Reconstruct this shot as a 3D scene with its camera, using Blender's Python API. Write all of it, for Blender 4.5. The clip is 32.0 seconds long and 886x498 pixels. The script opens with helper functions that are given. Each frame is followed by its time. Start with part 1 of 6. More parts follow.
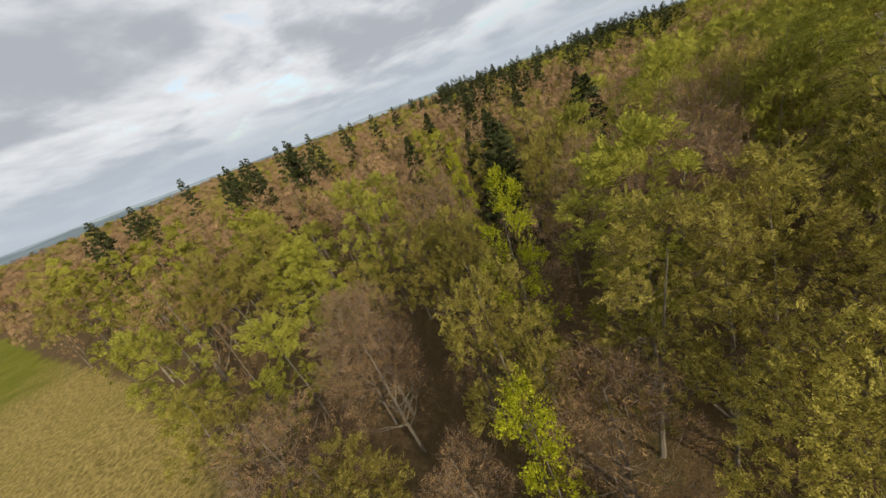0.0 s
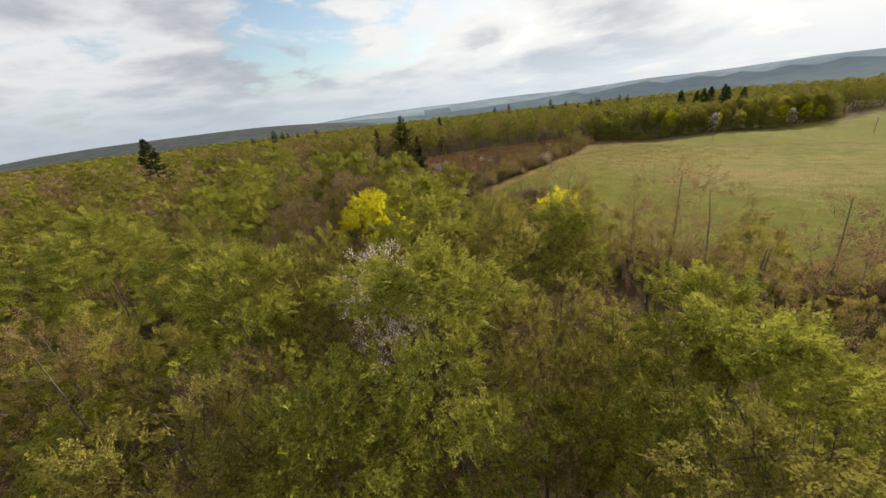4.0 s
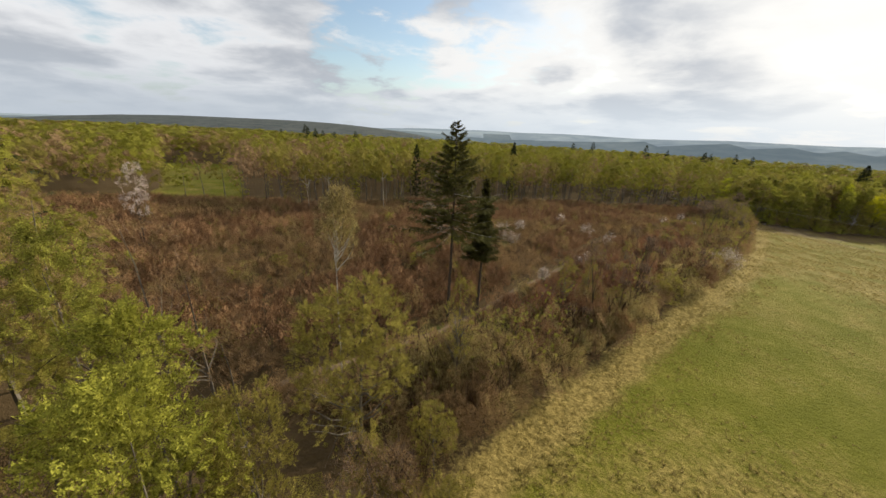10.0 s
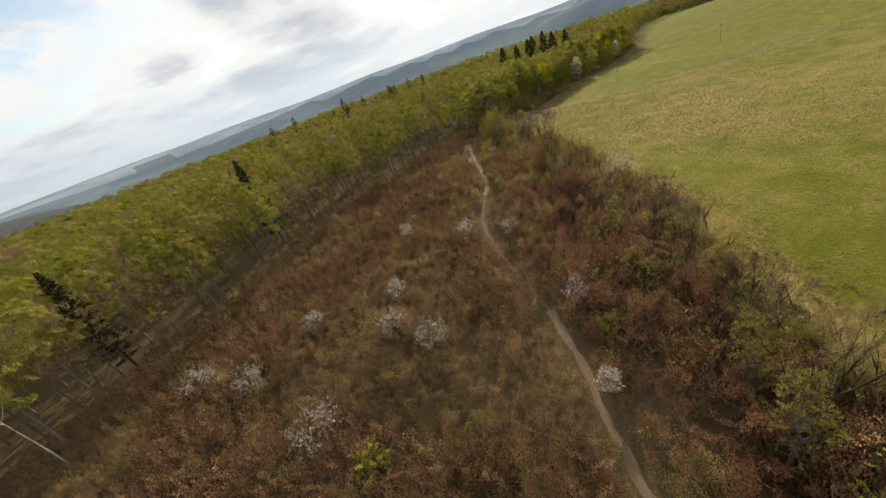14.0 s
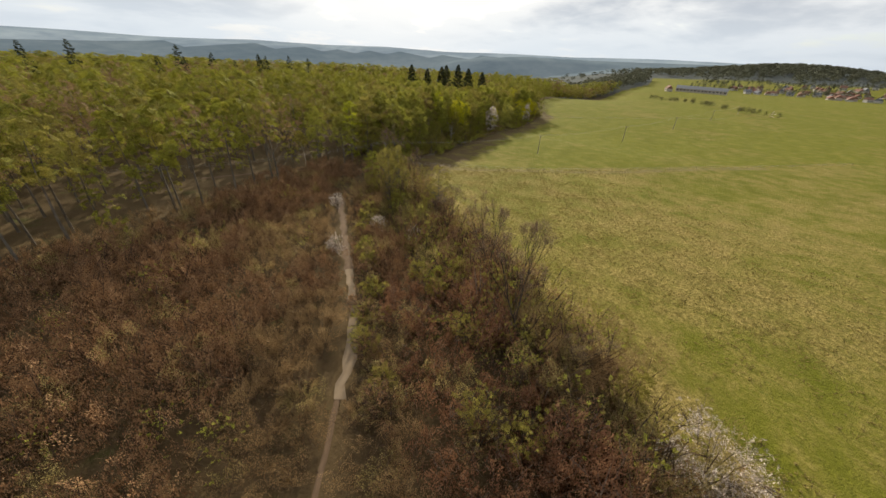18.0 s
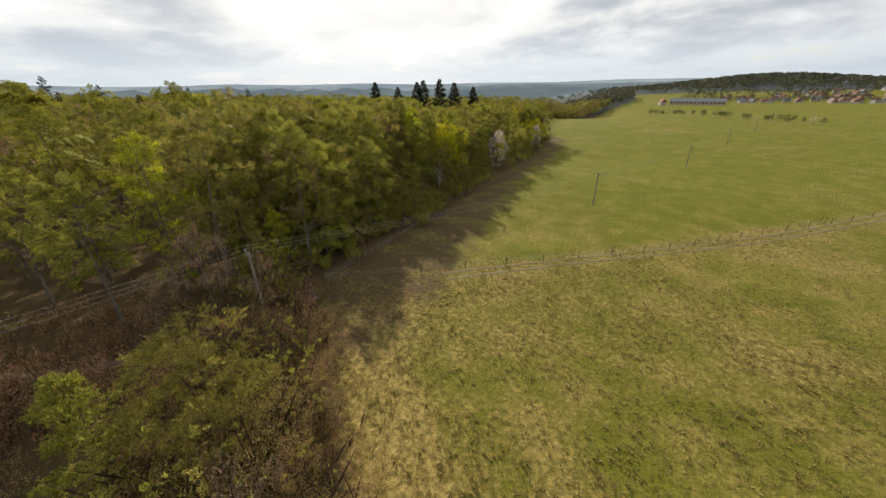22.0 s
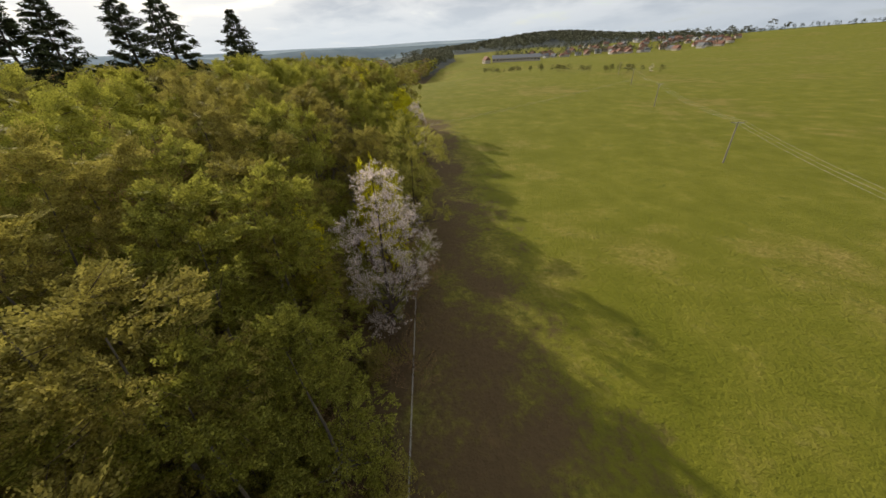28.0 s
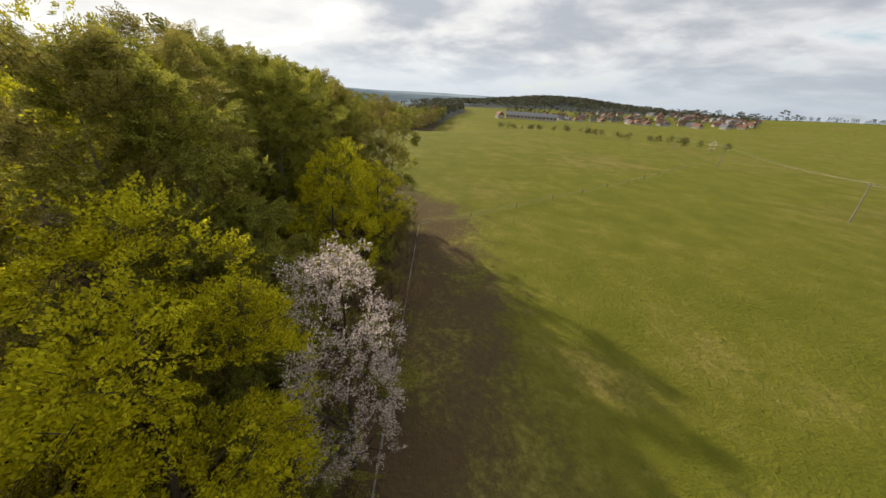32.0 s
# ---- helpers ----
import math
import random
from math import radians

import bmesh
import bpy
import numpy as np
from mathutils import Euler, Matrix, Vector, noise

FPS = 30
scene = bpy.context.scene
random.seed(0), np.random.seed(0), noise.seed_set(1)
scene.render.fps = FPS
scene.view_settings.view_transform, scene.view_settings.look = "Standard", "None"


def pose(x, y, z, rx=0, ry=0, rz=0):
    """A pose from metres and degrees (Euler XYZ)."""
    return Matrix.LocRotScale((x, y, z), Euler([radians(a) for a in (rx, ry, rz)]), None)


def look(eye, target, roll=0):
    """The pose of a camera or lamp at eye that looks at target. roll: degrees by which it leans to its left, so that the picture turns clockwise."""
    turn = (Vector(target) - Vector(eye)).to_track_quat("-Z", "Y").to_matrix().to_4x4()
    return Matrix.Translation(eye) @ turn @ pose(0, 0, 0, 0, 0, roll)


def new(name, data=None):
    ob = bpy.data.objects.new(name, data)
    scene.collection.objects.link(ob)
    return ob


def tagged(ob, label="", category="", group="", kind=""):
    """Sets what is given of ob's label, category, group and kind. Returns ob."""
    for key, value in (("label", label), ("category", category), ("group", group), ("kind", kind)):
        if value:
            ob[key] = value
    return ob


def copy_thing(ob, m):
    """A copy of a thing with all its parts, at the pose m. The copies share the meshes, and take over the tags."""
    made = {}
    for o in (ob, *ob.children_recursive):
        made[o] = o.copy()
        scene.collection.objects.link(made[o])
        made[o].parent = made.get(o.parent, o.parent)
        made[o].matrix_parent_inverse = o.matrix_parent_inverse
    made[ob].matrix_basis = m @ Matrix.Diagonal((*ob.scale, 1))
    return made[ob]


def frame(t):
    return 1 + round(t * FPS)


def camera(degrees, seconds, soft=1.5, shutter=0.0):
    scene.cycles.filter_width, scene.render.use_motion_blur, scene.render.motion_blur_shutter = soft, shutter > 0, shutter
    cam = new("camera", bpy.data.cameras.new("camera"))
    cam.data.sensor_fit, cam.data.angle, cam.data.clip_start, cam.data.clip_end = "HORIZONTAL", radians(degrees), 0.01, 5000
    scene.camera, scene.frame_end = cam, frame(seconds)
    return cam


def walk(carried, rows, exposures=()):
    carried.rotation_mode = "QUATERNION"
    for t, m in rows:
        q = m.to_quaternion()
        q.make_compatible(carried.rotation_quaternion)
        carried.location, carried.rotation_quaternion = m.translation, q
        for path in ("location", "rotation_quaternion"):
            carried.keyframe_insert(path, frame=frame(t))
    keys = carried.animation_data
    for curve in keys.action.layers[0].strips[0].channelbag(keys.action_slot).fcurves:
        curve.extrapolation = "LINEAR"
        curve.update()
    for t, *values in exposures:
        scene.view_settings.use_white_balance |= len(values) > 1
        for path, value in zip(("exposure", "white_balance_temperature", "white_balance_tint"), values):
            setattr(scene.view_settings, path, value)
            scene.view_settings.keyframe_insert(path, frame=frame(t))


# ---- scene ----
cam = camera(104.6, 32.0)
PATH = [
    (0.00, pose(26.44, -56.19, 40.68, 64.79, 18.90, 89.65)),
    (0.50, pose(20.77, -60.02, 41.45, 63.86, 20.89, 70.92)),
    (1.00, pose(14.65, -61.88, 42.04, 62.02, 22.66, 51.48)),
    (1.50, pose(8.98, -61.59, 42.44, 59.90, 23.81, 32.77)),
    (2.00, pose(3.97, -59.12, 42.75, 58.26, 23.54, 14.23)),
    (2.50, pose(0.43, -54.79, 43.08, 58.27, 20.93, -0.83)),
    (3.00, pose(-1.54, -49.12, 43.13, 60.83, 16.70, -7.86)),
    (3.50, pose(-2.22, -42.86, 43.01, 64.59, 12.00, -7.06)),
    (4.00, pose(-2.13, -36.04, 42.82, 67.55, 6.75, -4.10)),
    (4.50, pose(-1.58, -28.81, 42.58, 68.85, 2.15, -1.46)),
    (6.50, pose(0.00, 0.00, 41.70, 68.37, -6.68, 5.37)),
    (7.00, pose(-0.68, 7.24, 41.25, 68.48, -4.84, 4.80)),
    (7.50, pose(-1.32, 14.75, 41.11, 68.50, -3.60, 4.19)),
    (8.00, pose(-2.59, 22.29, 40.75, 68.40, -3.20, 4.21)),
    (8.50, pose(-3.53, 30.11, 40.66, 68.45, -2.83, 4.73)),
    (9.00, pose(-4.51, 37.34, 40.24, 68.61, -2.46, 5.25)),
    (9.50, pose(-5.45, 45.16, 40.16, 69.52, -2.37, 5.35)),
    (10.00, pose(-6.05, 52.66, 40.32, 71.10, -2.46, 5.15)),
    (10.50, pose(-7.26, 60.46, 40.56, 72.31, -2.96, 5.22)),
    (11.00, pose(-8.46, 67.96, 40.79, 73.64, -4.14, 6.33)),
    (11.50, pose(-9.63, 75.75, 41.33, 74.44, -4.59, 7.19)),
    (12.00, pose(-11.06, 83.22, 42.19, 73.61, -1.86, 3.50)),
    (12.50, pose(-12.20, 90.69, 43.01, 71.35, 3.87, -7.08)),
    (13.00, pose(-13.04, 97.86, 43.79, 68.12, 10.38, -21.15)),
    (13.50, pose(-12.69, 104.74, 44.41, 63.66, 15.57, -35.18)),
    (14.00, pose(-10.84, 111.32, 44.85, 59.78, 18.04, -45.46)),
    (14.50, pose(-7.81, 117.30, 45.11, 57.72, 17.25, -51.20)),
    (16.50, pose(14.83, 137.48, 42.97, 57.79, -1.15, -57.21)),
    (17.00, pose(21.90, 142.64, 41.52, 58.61, -2.30, -57.83)),
    (17.50, pose(29.00, 147.48, 40.35, 59.54, -2.65, -58.50)),
    (18.00, pose(36.36, 152.35, 38.85, 60.28, -2.49, -59.11)),
    (18.50, pose(44.02, 157.21, 37.32, 61.04, -2.12, -59.53)),
    (19.00, pose(51.98, 162.07, 35.75, 61.69, -1.46, -60.08)),
    (19.50, pose(59.94, 166.94, 34.19, 62.32, -0.61, -60.84)),
    (20.00, pose(68.19, 171.50, 32.57, 63.05, 0.04, -61.58)),
    (20.50, pose(76.22, 176.04, 31.58, 63.70, 0.50, -62.12)),
    (21.00, pose(84.25, 180.87, 30.61, 64.25, 0.56, -62.62)),
    (21.50, pose(92.61, 185.39, 29.89, 64.65, 0.66, -62.63)),
    (22.00, pose(100.93, 189.92, 28.87, 64.75, 0.66, -62.63)),
    (22.50, pose(109.59, 194.44, 28.11, 64.75, 0.56, -62.62)),
    (23.50, pose(126.57, 203.50, 26.33, 66.26, 0.09, -63.49)),
    (24.50, pose(143.62, 211.92, 25.12, 68.03, -0.19, -69.16)),
    (25.00, pose(152.58, 215.50, 24.45, 68.30, 1.19, -75.26)),
    (25.50, pose(161.19, 218.84, 24.20, 68.27, 3.35, -82.49)),
    (26.00, pose(169.59, 221.59, 24.11, 66.99, 5.00, -88.40)),
    (26.50, pose(177.64, 223.57, 23.96, 64.47, 5.09, -90.68)),
    (27.00, pose(185.58, 225.08, 23.44, 62.30, 4.63, -91.52)),
    (27.50, pose(193.57, 226.19, 22.66, 60.63, 3.72, -91.38)),
    (28.00, pose(201.79, 226.99, 21.75, 59.61, 2.48, -90.74)),
    (28.50, pose(210.38, 227.56, 20.80, 59.36, 1.01, -90.05)),
    (29.00, pose(219.51, 227.98, 19.94, 60.05, -0.58, -89.78)),
    (29.50, pose(228.97, 228.25, 18.81, 61.85, -1.62, -89.96)),
    (30.00, pose(238.66, 228.31, 17.59, 64.57, -1.88, -90.19)),
    (30.50, pose(248.73, 228.52, 16.68, 67.66, -1.79, -90.32)),
    (31.00, pose(258.70, 228.87, 16.05, 69.38, -1.85, -90.31)),
    (31.50, pose(268.41, 229.25, 15.80, 68.89, -2.52, -90.10)),
    (32.00, pose(278.43, 229.40, 16.18, 66.55, -3.75, -89.36)),
]
walk(cam, PATH, [(0.0, 0.04), (20.0, 0.08), (25.0, 0.0), (29.0, -0.04), (32.0, 0.04)])

# ---- light, sky and exposure ----
SUN_AZ, SUN_EL = radians(52.0), radians(24.0)          # azimuth from +y towards +x
SUN_DIR = Vector((math.sin(SUN_AZ) * math.cos(SUN_EL), math.cos(SUN_AZ) * math.cos(SUN_EL), math.sin(SUN_EL)))
sun = new("sun", bpy.data.lights.new("sun", "SUN"))
sun.data.energy, sun.data.angle, sun.data.color = 5.0, radians(0.9), (1.0, 0.89, 0.68)
sun.matrix_world = look((0, 0, 300), Vector((0, 0, 300)) - SUN_DIR)


def node(tree, kind, x=None, **settings):
    n = tree.nodes.new(kind)
    for k, v in settings.items():
        if k == "operation": n.operation = v
        elif k == "blend_type": n.blend_type = v
        elif k == "data_type": n.data_type = v
        elif k == "attribute_name": n.attribute_name = v
        elif k == "feature": n.feature = v
    return n


def put(tree, socket, value):
    """Link a socket or set a plain value."""
    if isinstance(value, bpy.types.NodeSocket):
        tree.links.new(value, socket)
    else:
        socket.default_value = value


def math_n(tree, op, a, b=0.0, clamp=False):
    n = node(tree, "ShaderNodeMath", operation=op)
    n.use_clamp = clamp
    put(tree, n.inputs[0], a), put(tree, n.inputs[1], b)
    return n.outputs[0]


def mix_n(tree, fac, a, b, blend="MIX"):
    n = node(tree, "ShaderNodeMix", data_type="RGBA", blend_type=blend)
    put(tree, n.inputs[0], fac)
    put(tree, n.inputs[6], (*a, 1) if isinstance(a, tuple) else a)
    put(tree, n.inputs[7], (*b, 1) if isinstance(b, tuple) else b)
    return n.outputs[2]


def noise_n(tree, vec, scale, detail=4.0, rough=0.55, warp=0.0):
    n = node(tree, "ShaderNodeTexNoise")
    put(tree, n.inputs["Vector"], vec)
    n.inputs["Scale"].default_value, n.inputs["Detail"].default_value = scale, detail
    n.inputs["Roughness"].default_value, n.inputs["Distortion"].default_value = rough, warp
    return n.outputs["Fac"]


def step_n(tree, v, lo, hi):
    n = node(tree, "ShaderNodeMapRange")
    n.interpolation_type = "SMOOTHSTEP"
    put(tree, n.inputs[0], v)
    n.inputs[1].default_value, n.inputs[2].default_value = lo, hi
    return n.outputs[0]


def make_world():
    w = bpy.data.worlds.new("sky")
    scene.world = w
    w.use_nodes = True
    t = w.node_tree
    t.nodes.clear()
    co = node(t, "ShaderNodeTexCoord").outputs["Generated"]
    sky = node(t, "ShaderNodeTexSky")
    sky.sky_type, sky.sun_disc = "NISHITA", False
    sky.sun_elevation, sky.sun_rotation = SUN_EL, SUN_AZ
    sky.air_density, sky.dust_density = 1.0, 1.5
    base = mix_n(t, 1.0, sky.outputs[0], (0.20, 0.20, 0.19), "MULTIPLY")
    sep = node(t, "ShaderNodeSeparateXYZ")
    put(t, sep.inputs[0], co)
    z = math_n(t, "MAXIMUM", sep.outputs[2], 0.0)
    inv = math_n(t, "DIVIDE", 1.0, math_n(t, "ADD", z, 0.20))         # a deck of clouds seen in perspective
    flat = node(t, "ShaderNodeCombineXYZ")
    put(t, flat.inputs[0], math_n(t, "MULTIPLY", sep.outputs[0], inv))
    put(t, flat.inputs[1], math_n(t, "MULTIPLY", sep.outputs[1], inv))
    put(t, flat.inputs[2], math_n(t, "MULTIPLY", z, 2.6))
    big = noise_n(t, flat.outputs[0], 0.95, 5, 0.50, 0.35)
    fine = noise_n(t, flat.outputs[0], 2.9, 10, 0.60, 0.25)
    heap = node(t, "ShaderNodeTexVoronoi")
    heap.feature = "SMOOTH_F1"
    put(t, heap.inputs["Vector"], flat.outputs[0])
    heap.inputs["Scale"].default_value = 2.3
    heap.inputs["Smoothness"].default_value = 0.35
    puff = math_n(t, "SUBTRACT", 0.62, heap.outputs["Distance"])
    both = math_n(t, "ADD", math_n(t, "ADD", math_n(t, "MULTIPLY", big, 0.52), math_n(t, "MULTIPLY", fine, 0.36)), math_n(t, "MULTIPLY", puff, 0.22))
    cover = step_n(t, both, 0.30, 0.42)

    def towards(az, el):
        n = node(t, "ShaderNodeVectorMath", operation="DOT_PRODUCT")
        put(t, n.inputs[0], co)
        n.inputs[1].default_value = (math.sin(az) * math.cos(el), math.cos(az) * math.cos(el), math.sin(el))
        return n.outputs["Value"]
    for az, el, r in ((-15.5, 12.0, 0.9935), (3.0, 17.0, 0.9970)):
        rim = math_n(t, "ADD", towards(radians(az), radians(el)), math_n(t, "MULTIPLY", math_n(t, "SUBTRACT", fine, 0.5), 0.055))
        cover = math_n(t, "MULTIPLY", cover, step_n(t, rim, r + 0.004, r - 0.008))
    sunward = towards(SUN_AZ, SUN_EL)
    near = step_n(t, sunward, -0.05, 0.95)
    thin_cloud = math_n(t, "MULTIPLY", step_n(t, sunward, 0.55, 0.88), 0.75)
    cover = math_n(t, "ADD", cover, math_n(t, "MULTIPLY", math_n(t, "SUBTRACT", 1.0, cover), thin_cloud))
    mass = math_n(t, "ADD", math_n(t, "ADD", math_n(t, "MULTIPLY", big, 0.80), math_n(t, "MULTIPLY", fine, 0.26)), math_n(t, "MULTIPLY", puff, 0.10))
    body = step_n(t, math_n(t, "ADD", mass, math_n(t, "MULTIPLY", near, -0.04)), 0.46, 0.66)
    lit = mix_n(t, near, (0.94, 0.95, 0.97), (1.10, 1.09, 1.06))
    dark = mix_n(t, near, (0.50, 0.535, 0.59), (0.60, 0.64, 0.70))
    cloud = mix_n(t, body, lit, dark)
    col = mix_n(t, cover, base, cloud)
    veil = mix_n(t, near, (0.56, 0.63, 0.71), (0.82, 0.90, 0.97))
    col = mix_n(t, math_n(t, "MULTIPLY", step_n(t, z, 0.16, 0.0), 0.88), col, veil)
    col = mix_n(t, math_n(t, "MULTIPLY", step_n(t, sunward, 0.86, 1.0), 0.85), col, (1.25, 1.22, 1.16))
    bg = node(t, "ShaderNodeBackground")
    put(t, bg.inputs[0], col)
    bg.inputs[1].default_value = 0.85
    put(t, node(t, "ShaderNodeOutputWorld").inputs[0], bg.outputs[0])


make_world()


# ---- materials ----
def material(name, build):
    m = bpy.data.materials.new(name)
    m.use_nodes = True
    t = m.node_tree
    t.nodes.clear()
    out = node(t, "ShaderNodeOutputMaterial")
    put(t, out.inputs[0], build(t))
    return m


def principled(t, colour, rough=0.8, metal=0.0, spec=0.3, bump=None, strength=0.4, dist=0.05):
    p = node(t, "ShaderNodeBsdfPrincipled")
    put(t, p.inputs["Base Color"], (*colour, 1) if isinstance(colour, tuple) else colour)
    put(t, p.inputs["Roughness"], rough)
    p.inputs["Metallic"].default_value = metal
    p.inputs["Specular IOR Level"].default_value = spec
    if bump is not None:
        b = node(t, "ShaderNodeBump")
        b.inputs["Strength"].default_value, b.inputs["Distance"].default_value = strength, dist
        put(t, b.inputs["Height"], bump)
        put(t, p.inputs["Normal"], b.outputs[0])
    return p.outputs[0]


def position(t):
    return node(t, "ShaderNodeNewGeometry").outputs["Position"]


def foliage(name, low, mid, high, thin=0.40, cell=9.0, cut=0.44, stretch=1.0, patch=0.11, vary=1.15, tilts=0.9):
    """Leaf sprays: the blade between the single leaves is cut away. Tone differs from tree to tree and from leaf to leaf."""
    def build(t):
        geo = node(t, "ShaderNodeNewGeometry")
        obj = node(t, "ShaderNodeObjectInfo").outputs["Random"]
        tree = noise_n(t, geo.outputs["Position"], patch, 1.0)
        m = node(t, "ShaderNodeMapping")
        put(t, m.inputs[0], geo.outputs["Position"])
        m.inputs["Scale"].default_value = (1, 1, stretch)
        v = node(t, "ShaderNodeTexVoronoi")
        put(t, v.inputs["Vector"], m.outputs[0])
        v.inputs["Scale"].default_value = cell
        rgb = node(t, "ShaderNodeSeparateColor")
        put(t, rgb.inputs[0], v.outputs["Color"])
        own = math_n(t, "FRACT", math_n(t, "ADD", node(t, "ShaderNodeAttribute", attribute_name="tone").outputs["Fac"], obj))
        tone = math_n(t, "ADD", math_n(t, "MULTIPLY", step_n(t, tree, 0.36, 0.64), 0.22), math_n(t, "MULTIPLY", own, 0.78))
        c = mix_n(t, tone, low, mid)
        c = mix_n(t, math_n(t, "MULTIPLY", rgb.outputs[0], 0.7), c, high)
        shade = node(t, "ShaderNodeCombineColor")
        for i in range(3):
            put(t, shade.inputs[i], math_n(t, "ADD", math_n(t, "MULTIPLY", rgb.outputs[2], vary), 0.955 - vary / 2))
        c = mix_n(t, 1.0, c, shade.outputs[0], "MULTIPLY")
        tilt = node(t, "ShaderNodeVectorMath", operation="SUBTRACT")
        put(t, tilt.inputs[0], v.outputs["Color"])
        tilt.inputs[1].default_value = (0.5, 0.5, 0.5)
        soft = node(t, "ShaderNodeVectorMath", operation="SCALE")
        put(t, soft.inputs[0], tilt.outputs[0])
        soft.inputs["Scale"].default_value = tilts
        lean = node(t, "ShaderNodeVectorMath", operation="ADD")
        put(t, lean.inputs[0], soft.outputs[0]), put(t, lean.inputs[1], geo.outputs["Normal"])
        nrm = node(t, "ShaderNodeVectorMath", operation="NORMALIZE")
        put(t, nrm.inputs[0], lean.outputs[0])
        p = node(t, "ShaderNodeBsdfPrincipled")
        put(t, p.inputs["Base Color"], c), put(t, p.inputs["Normal"], nrm.outputs[0])
        p.inputs["Roughness"].default_value, p.inputs["Specular IOR Level"].default_value = 0.75, 0.06
        tr = node(t, "ShaderNodeBsdfTranslucent")
        put(t, tr.inputs[0], mix_n(t, 0.35, c, high)), put(t, tr.inputs[1], nrm.outputs[0])
        mx = node(t, "ShaderNodeMixShader")
        mx.inputs[0].default_value = thin
        put(t, mx.inputs[1], p.outputs[0]), put(t, mx.inputs[2], tr.outputs[0])
        size = math_n(t, "MULTIPLY", math_n(t, "ADD", math_n(t, "MULTIPLY", rgb.outputs[1], 0.5), 0.75), cut)
        gap = node(t, "ShaderNodeMixShader")
        put(t, gap.inputs[0], math_n(t, "LESS_THAN", v.outputs["Distance"], size))
        put(t, gap.inputs[1], node(t, "ShaderNodeBsdfTransparent").outputs[0]), put(t, gap.inputs[2], mx.outputs[0])
        return gap.outputs[0]
    return material(name, build)


def twiggy(name, low, high):
    def build(t):
        geo = node(t, "ShaderNodeNewGeometry")
        n = noise_n(t, geo.outputs["Position"], 0.13, 2.0)
        c = mix_n(t, step_n(t, n, 0.3, 0.7), low, high)
        c = mix_n(t, math_n(t, "MULTIPLY", geo.outputs["Random Per Island"], 0.5), c, tuple(1.5 * v for v in high))
        grain = noise_n(t, geo.outputs["Position"], 3.2, 5, 0.75)
        c = mix_n(t, step_n(t, grain, 0.6, 0.35), c, tuple(0.45 * v for v in low))
        return principled(t, c, 0.9, spec=0.1, bump=grain, strength=0.9, dist=0.5)
    return material(name, build)


def barky(name, low, high, scale=3.0):
    def build(t):
        co = position(t)
        m = node(t, "ShaderNodeMapping")
        put(t, m.inputs[0], co)
        m.inputs["Scale"].default_value = (1, 1, 0.25)
        n = noise_n(t, m.outputs[0], scale, 6, 0.65)
        return principled(t, mix_n(t, step_n(t, n, 0.3, 0.7), low, high), 0.9, spec=0.2, bump=n, strength=0.6, dist=0.04)
    return material(name, build)


def plain(name, low, high, scale=2.0, rough=0.8, metal=0.0, dist=0.01):
    def build(t):
        co = position(t)
        n = noise_n(t, co, scale, 6, 0.6)
        return principled(t, mix_n(t, n, low, high), rough, metal, bump=noise_n(t, co, scale * 8, 3), strength=0.3, dist=dist)
    return material(name, build)


LEAF = foliage("beech_leaves", (0.085, 0.090, 0.022), (0.271, 0.278, 0.036), (0.435, 0.415, 0.074), 0.44, 13.0, 0.55, vary=1.0)
OLIVE = foliage("opening_leaves", (0.131, 0.108, 0.026), (0.279, 0.246, 0.043), (0.374, 0.322, 0.083), 0.48, 14.0, 0.52, vary=1.0)
BUDS = foliage("brown_buds", (0.204, 0.120, 0.058), (0.298, 0.184, 0.090), (0.405, 0.276, 0.137), 0.42, 13.0, 0.34, 0.6, vary=0.7)
LEAF_MASS = foliage("beech_leaf_mass", (0.074, 0.077, 0.016), (0.232, 0.232, 0.027), (0.347, 0.326, 0.050), 0.36, 6.5, 0.60, vary=0.75, tilts=0.9)
DARKWOOD = foliage("far_wood_mass", (0.080, 0.088, 0.056), (0.112, 0.116, 0.074), (0.165, 0.162, 0.108), 0.20, 1.6, 0.66, tilts=1.4)
HEDGE = foliage("orchard_leaves", (0.060, 0.066, 0.022), (0.095, 0.096, 0.034), (0.150, 0.140, 0.056), 0.25, 5.0, 0.66)
OLIVE_MASS = foliage("opening_leaf_mass", (0.120, 0.105, 0.024), (0.241, 0.210, 0.041), (0.348, 0.299, 0.076), 0.40, 6.5, 0.55, vary=0.75, tilts=0.9)
BUD_MASS = foliage("brown_bud_mass", (0.186, 0.110, 0.062), (0.270, 0.166, 0.090), (0.360, 0.246, 0.134), 0.25, 5.4, 0.48, 0.6, vary=0.6, tilts=0.9)
MAPLE = foliage("maple_flowers", (0.460, 0.430, 0.015), (0.590, 0.540, 0.016), (0.740, 0.670, 0.032), 0.70, 11.0, 0.46)
YELLOWGREEN = foliage("maple_young_leaves", (0.300, 0.300, 0.012), (0.390, 0.375, 0.014), (0.560, 0.520, 0.028), 0.60, 9.0, 0.48)
BLOSSOM = foliage("cherry_blossom", (0.560, 0.440, 0.385), (0.660, 0.540, 0.480), (0.840, 0.740, 0.680), 0.50, 11.0, 0.36)
NEEDLES = foliage("spruce_needles", (0.034, 0.036, 0.008), (0.060, 0.060, 0.012), (0.120, 0.108, 0.028), 0.15, 12.0, 0.50)
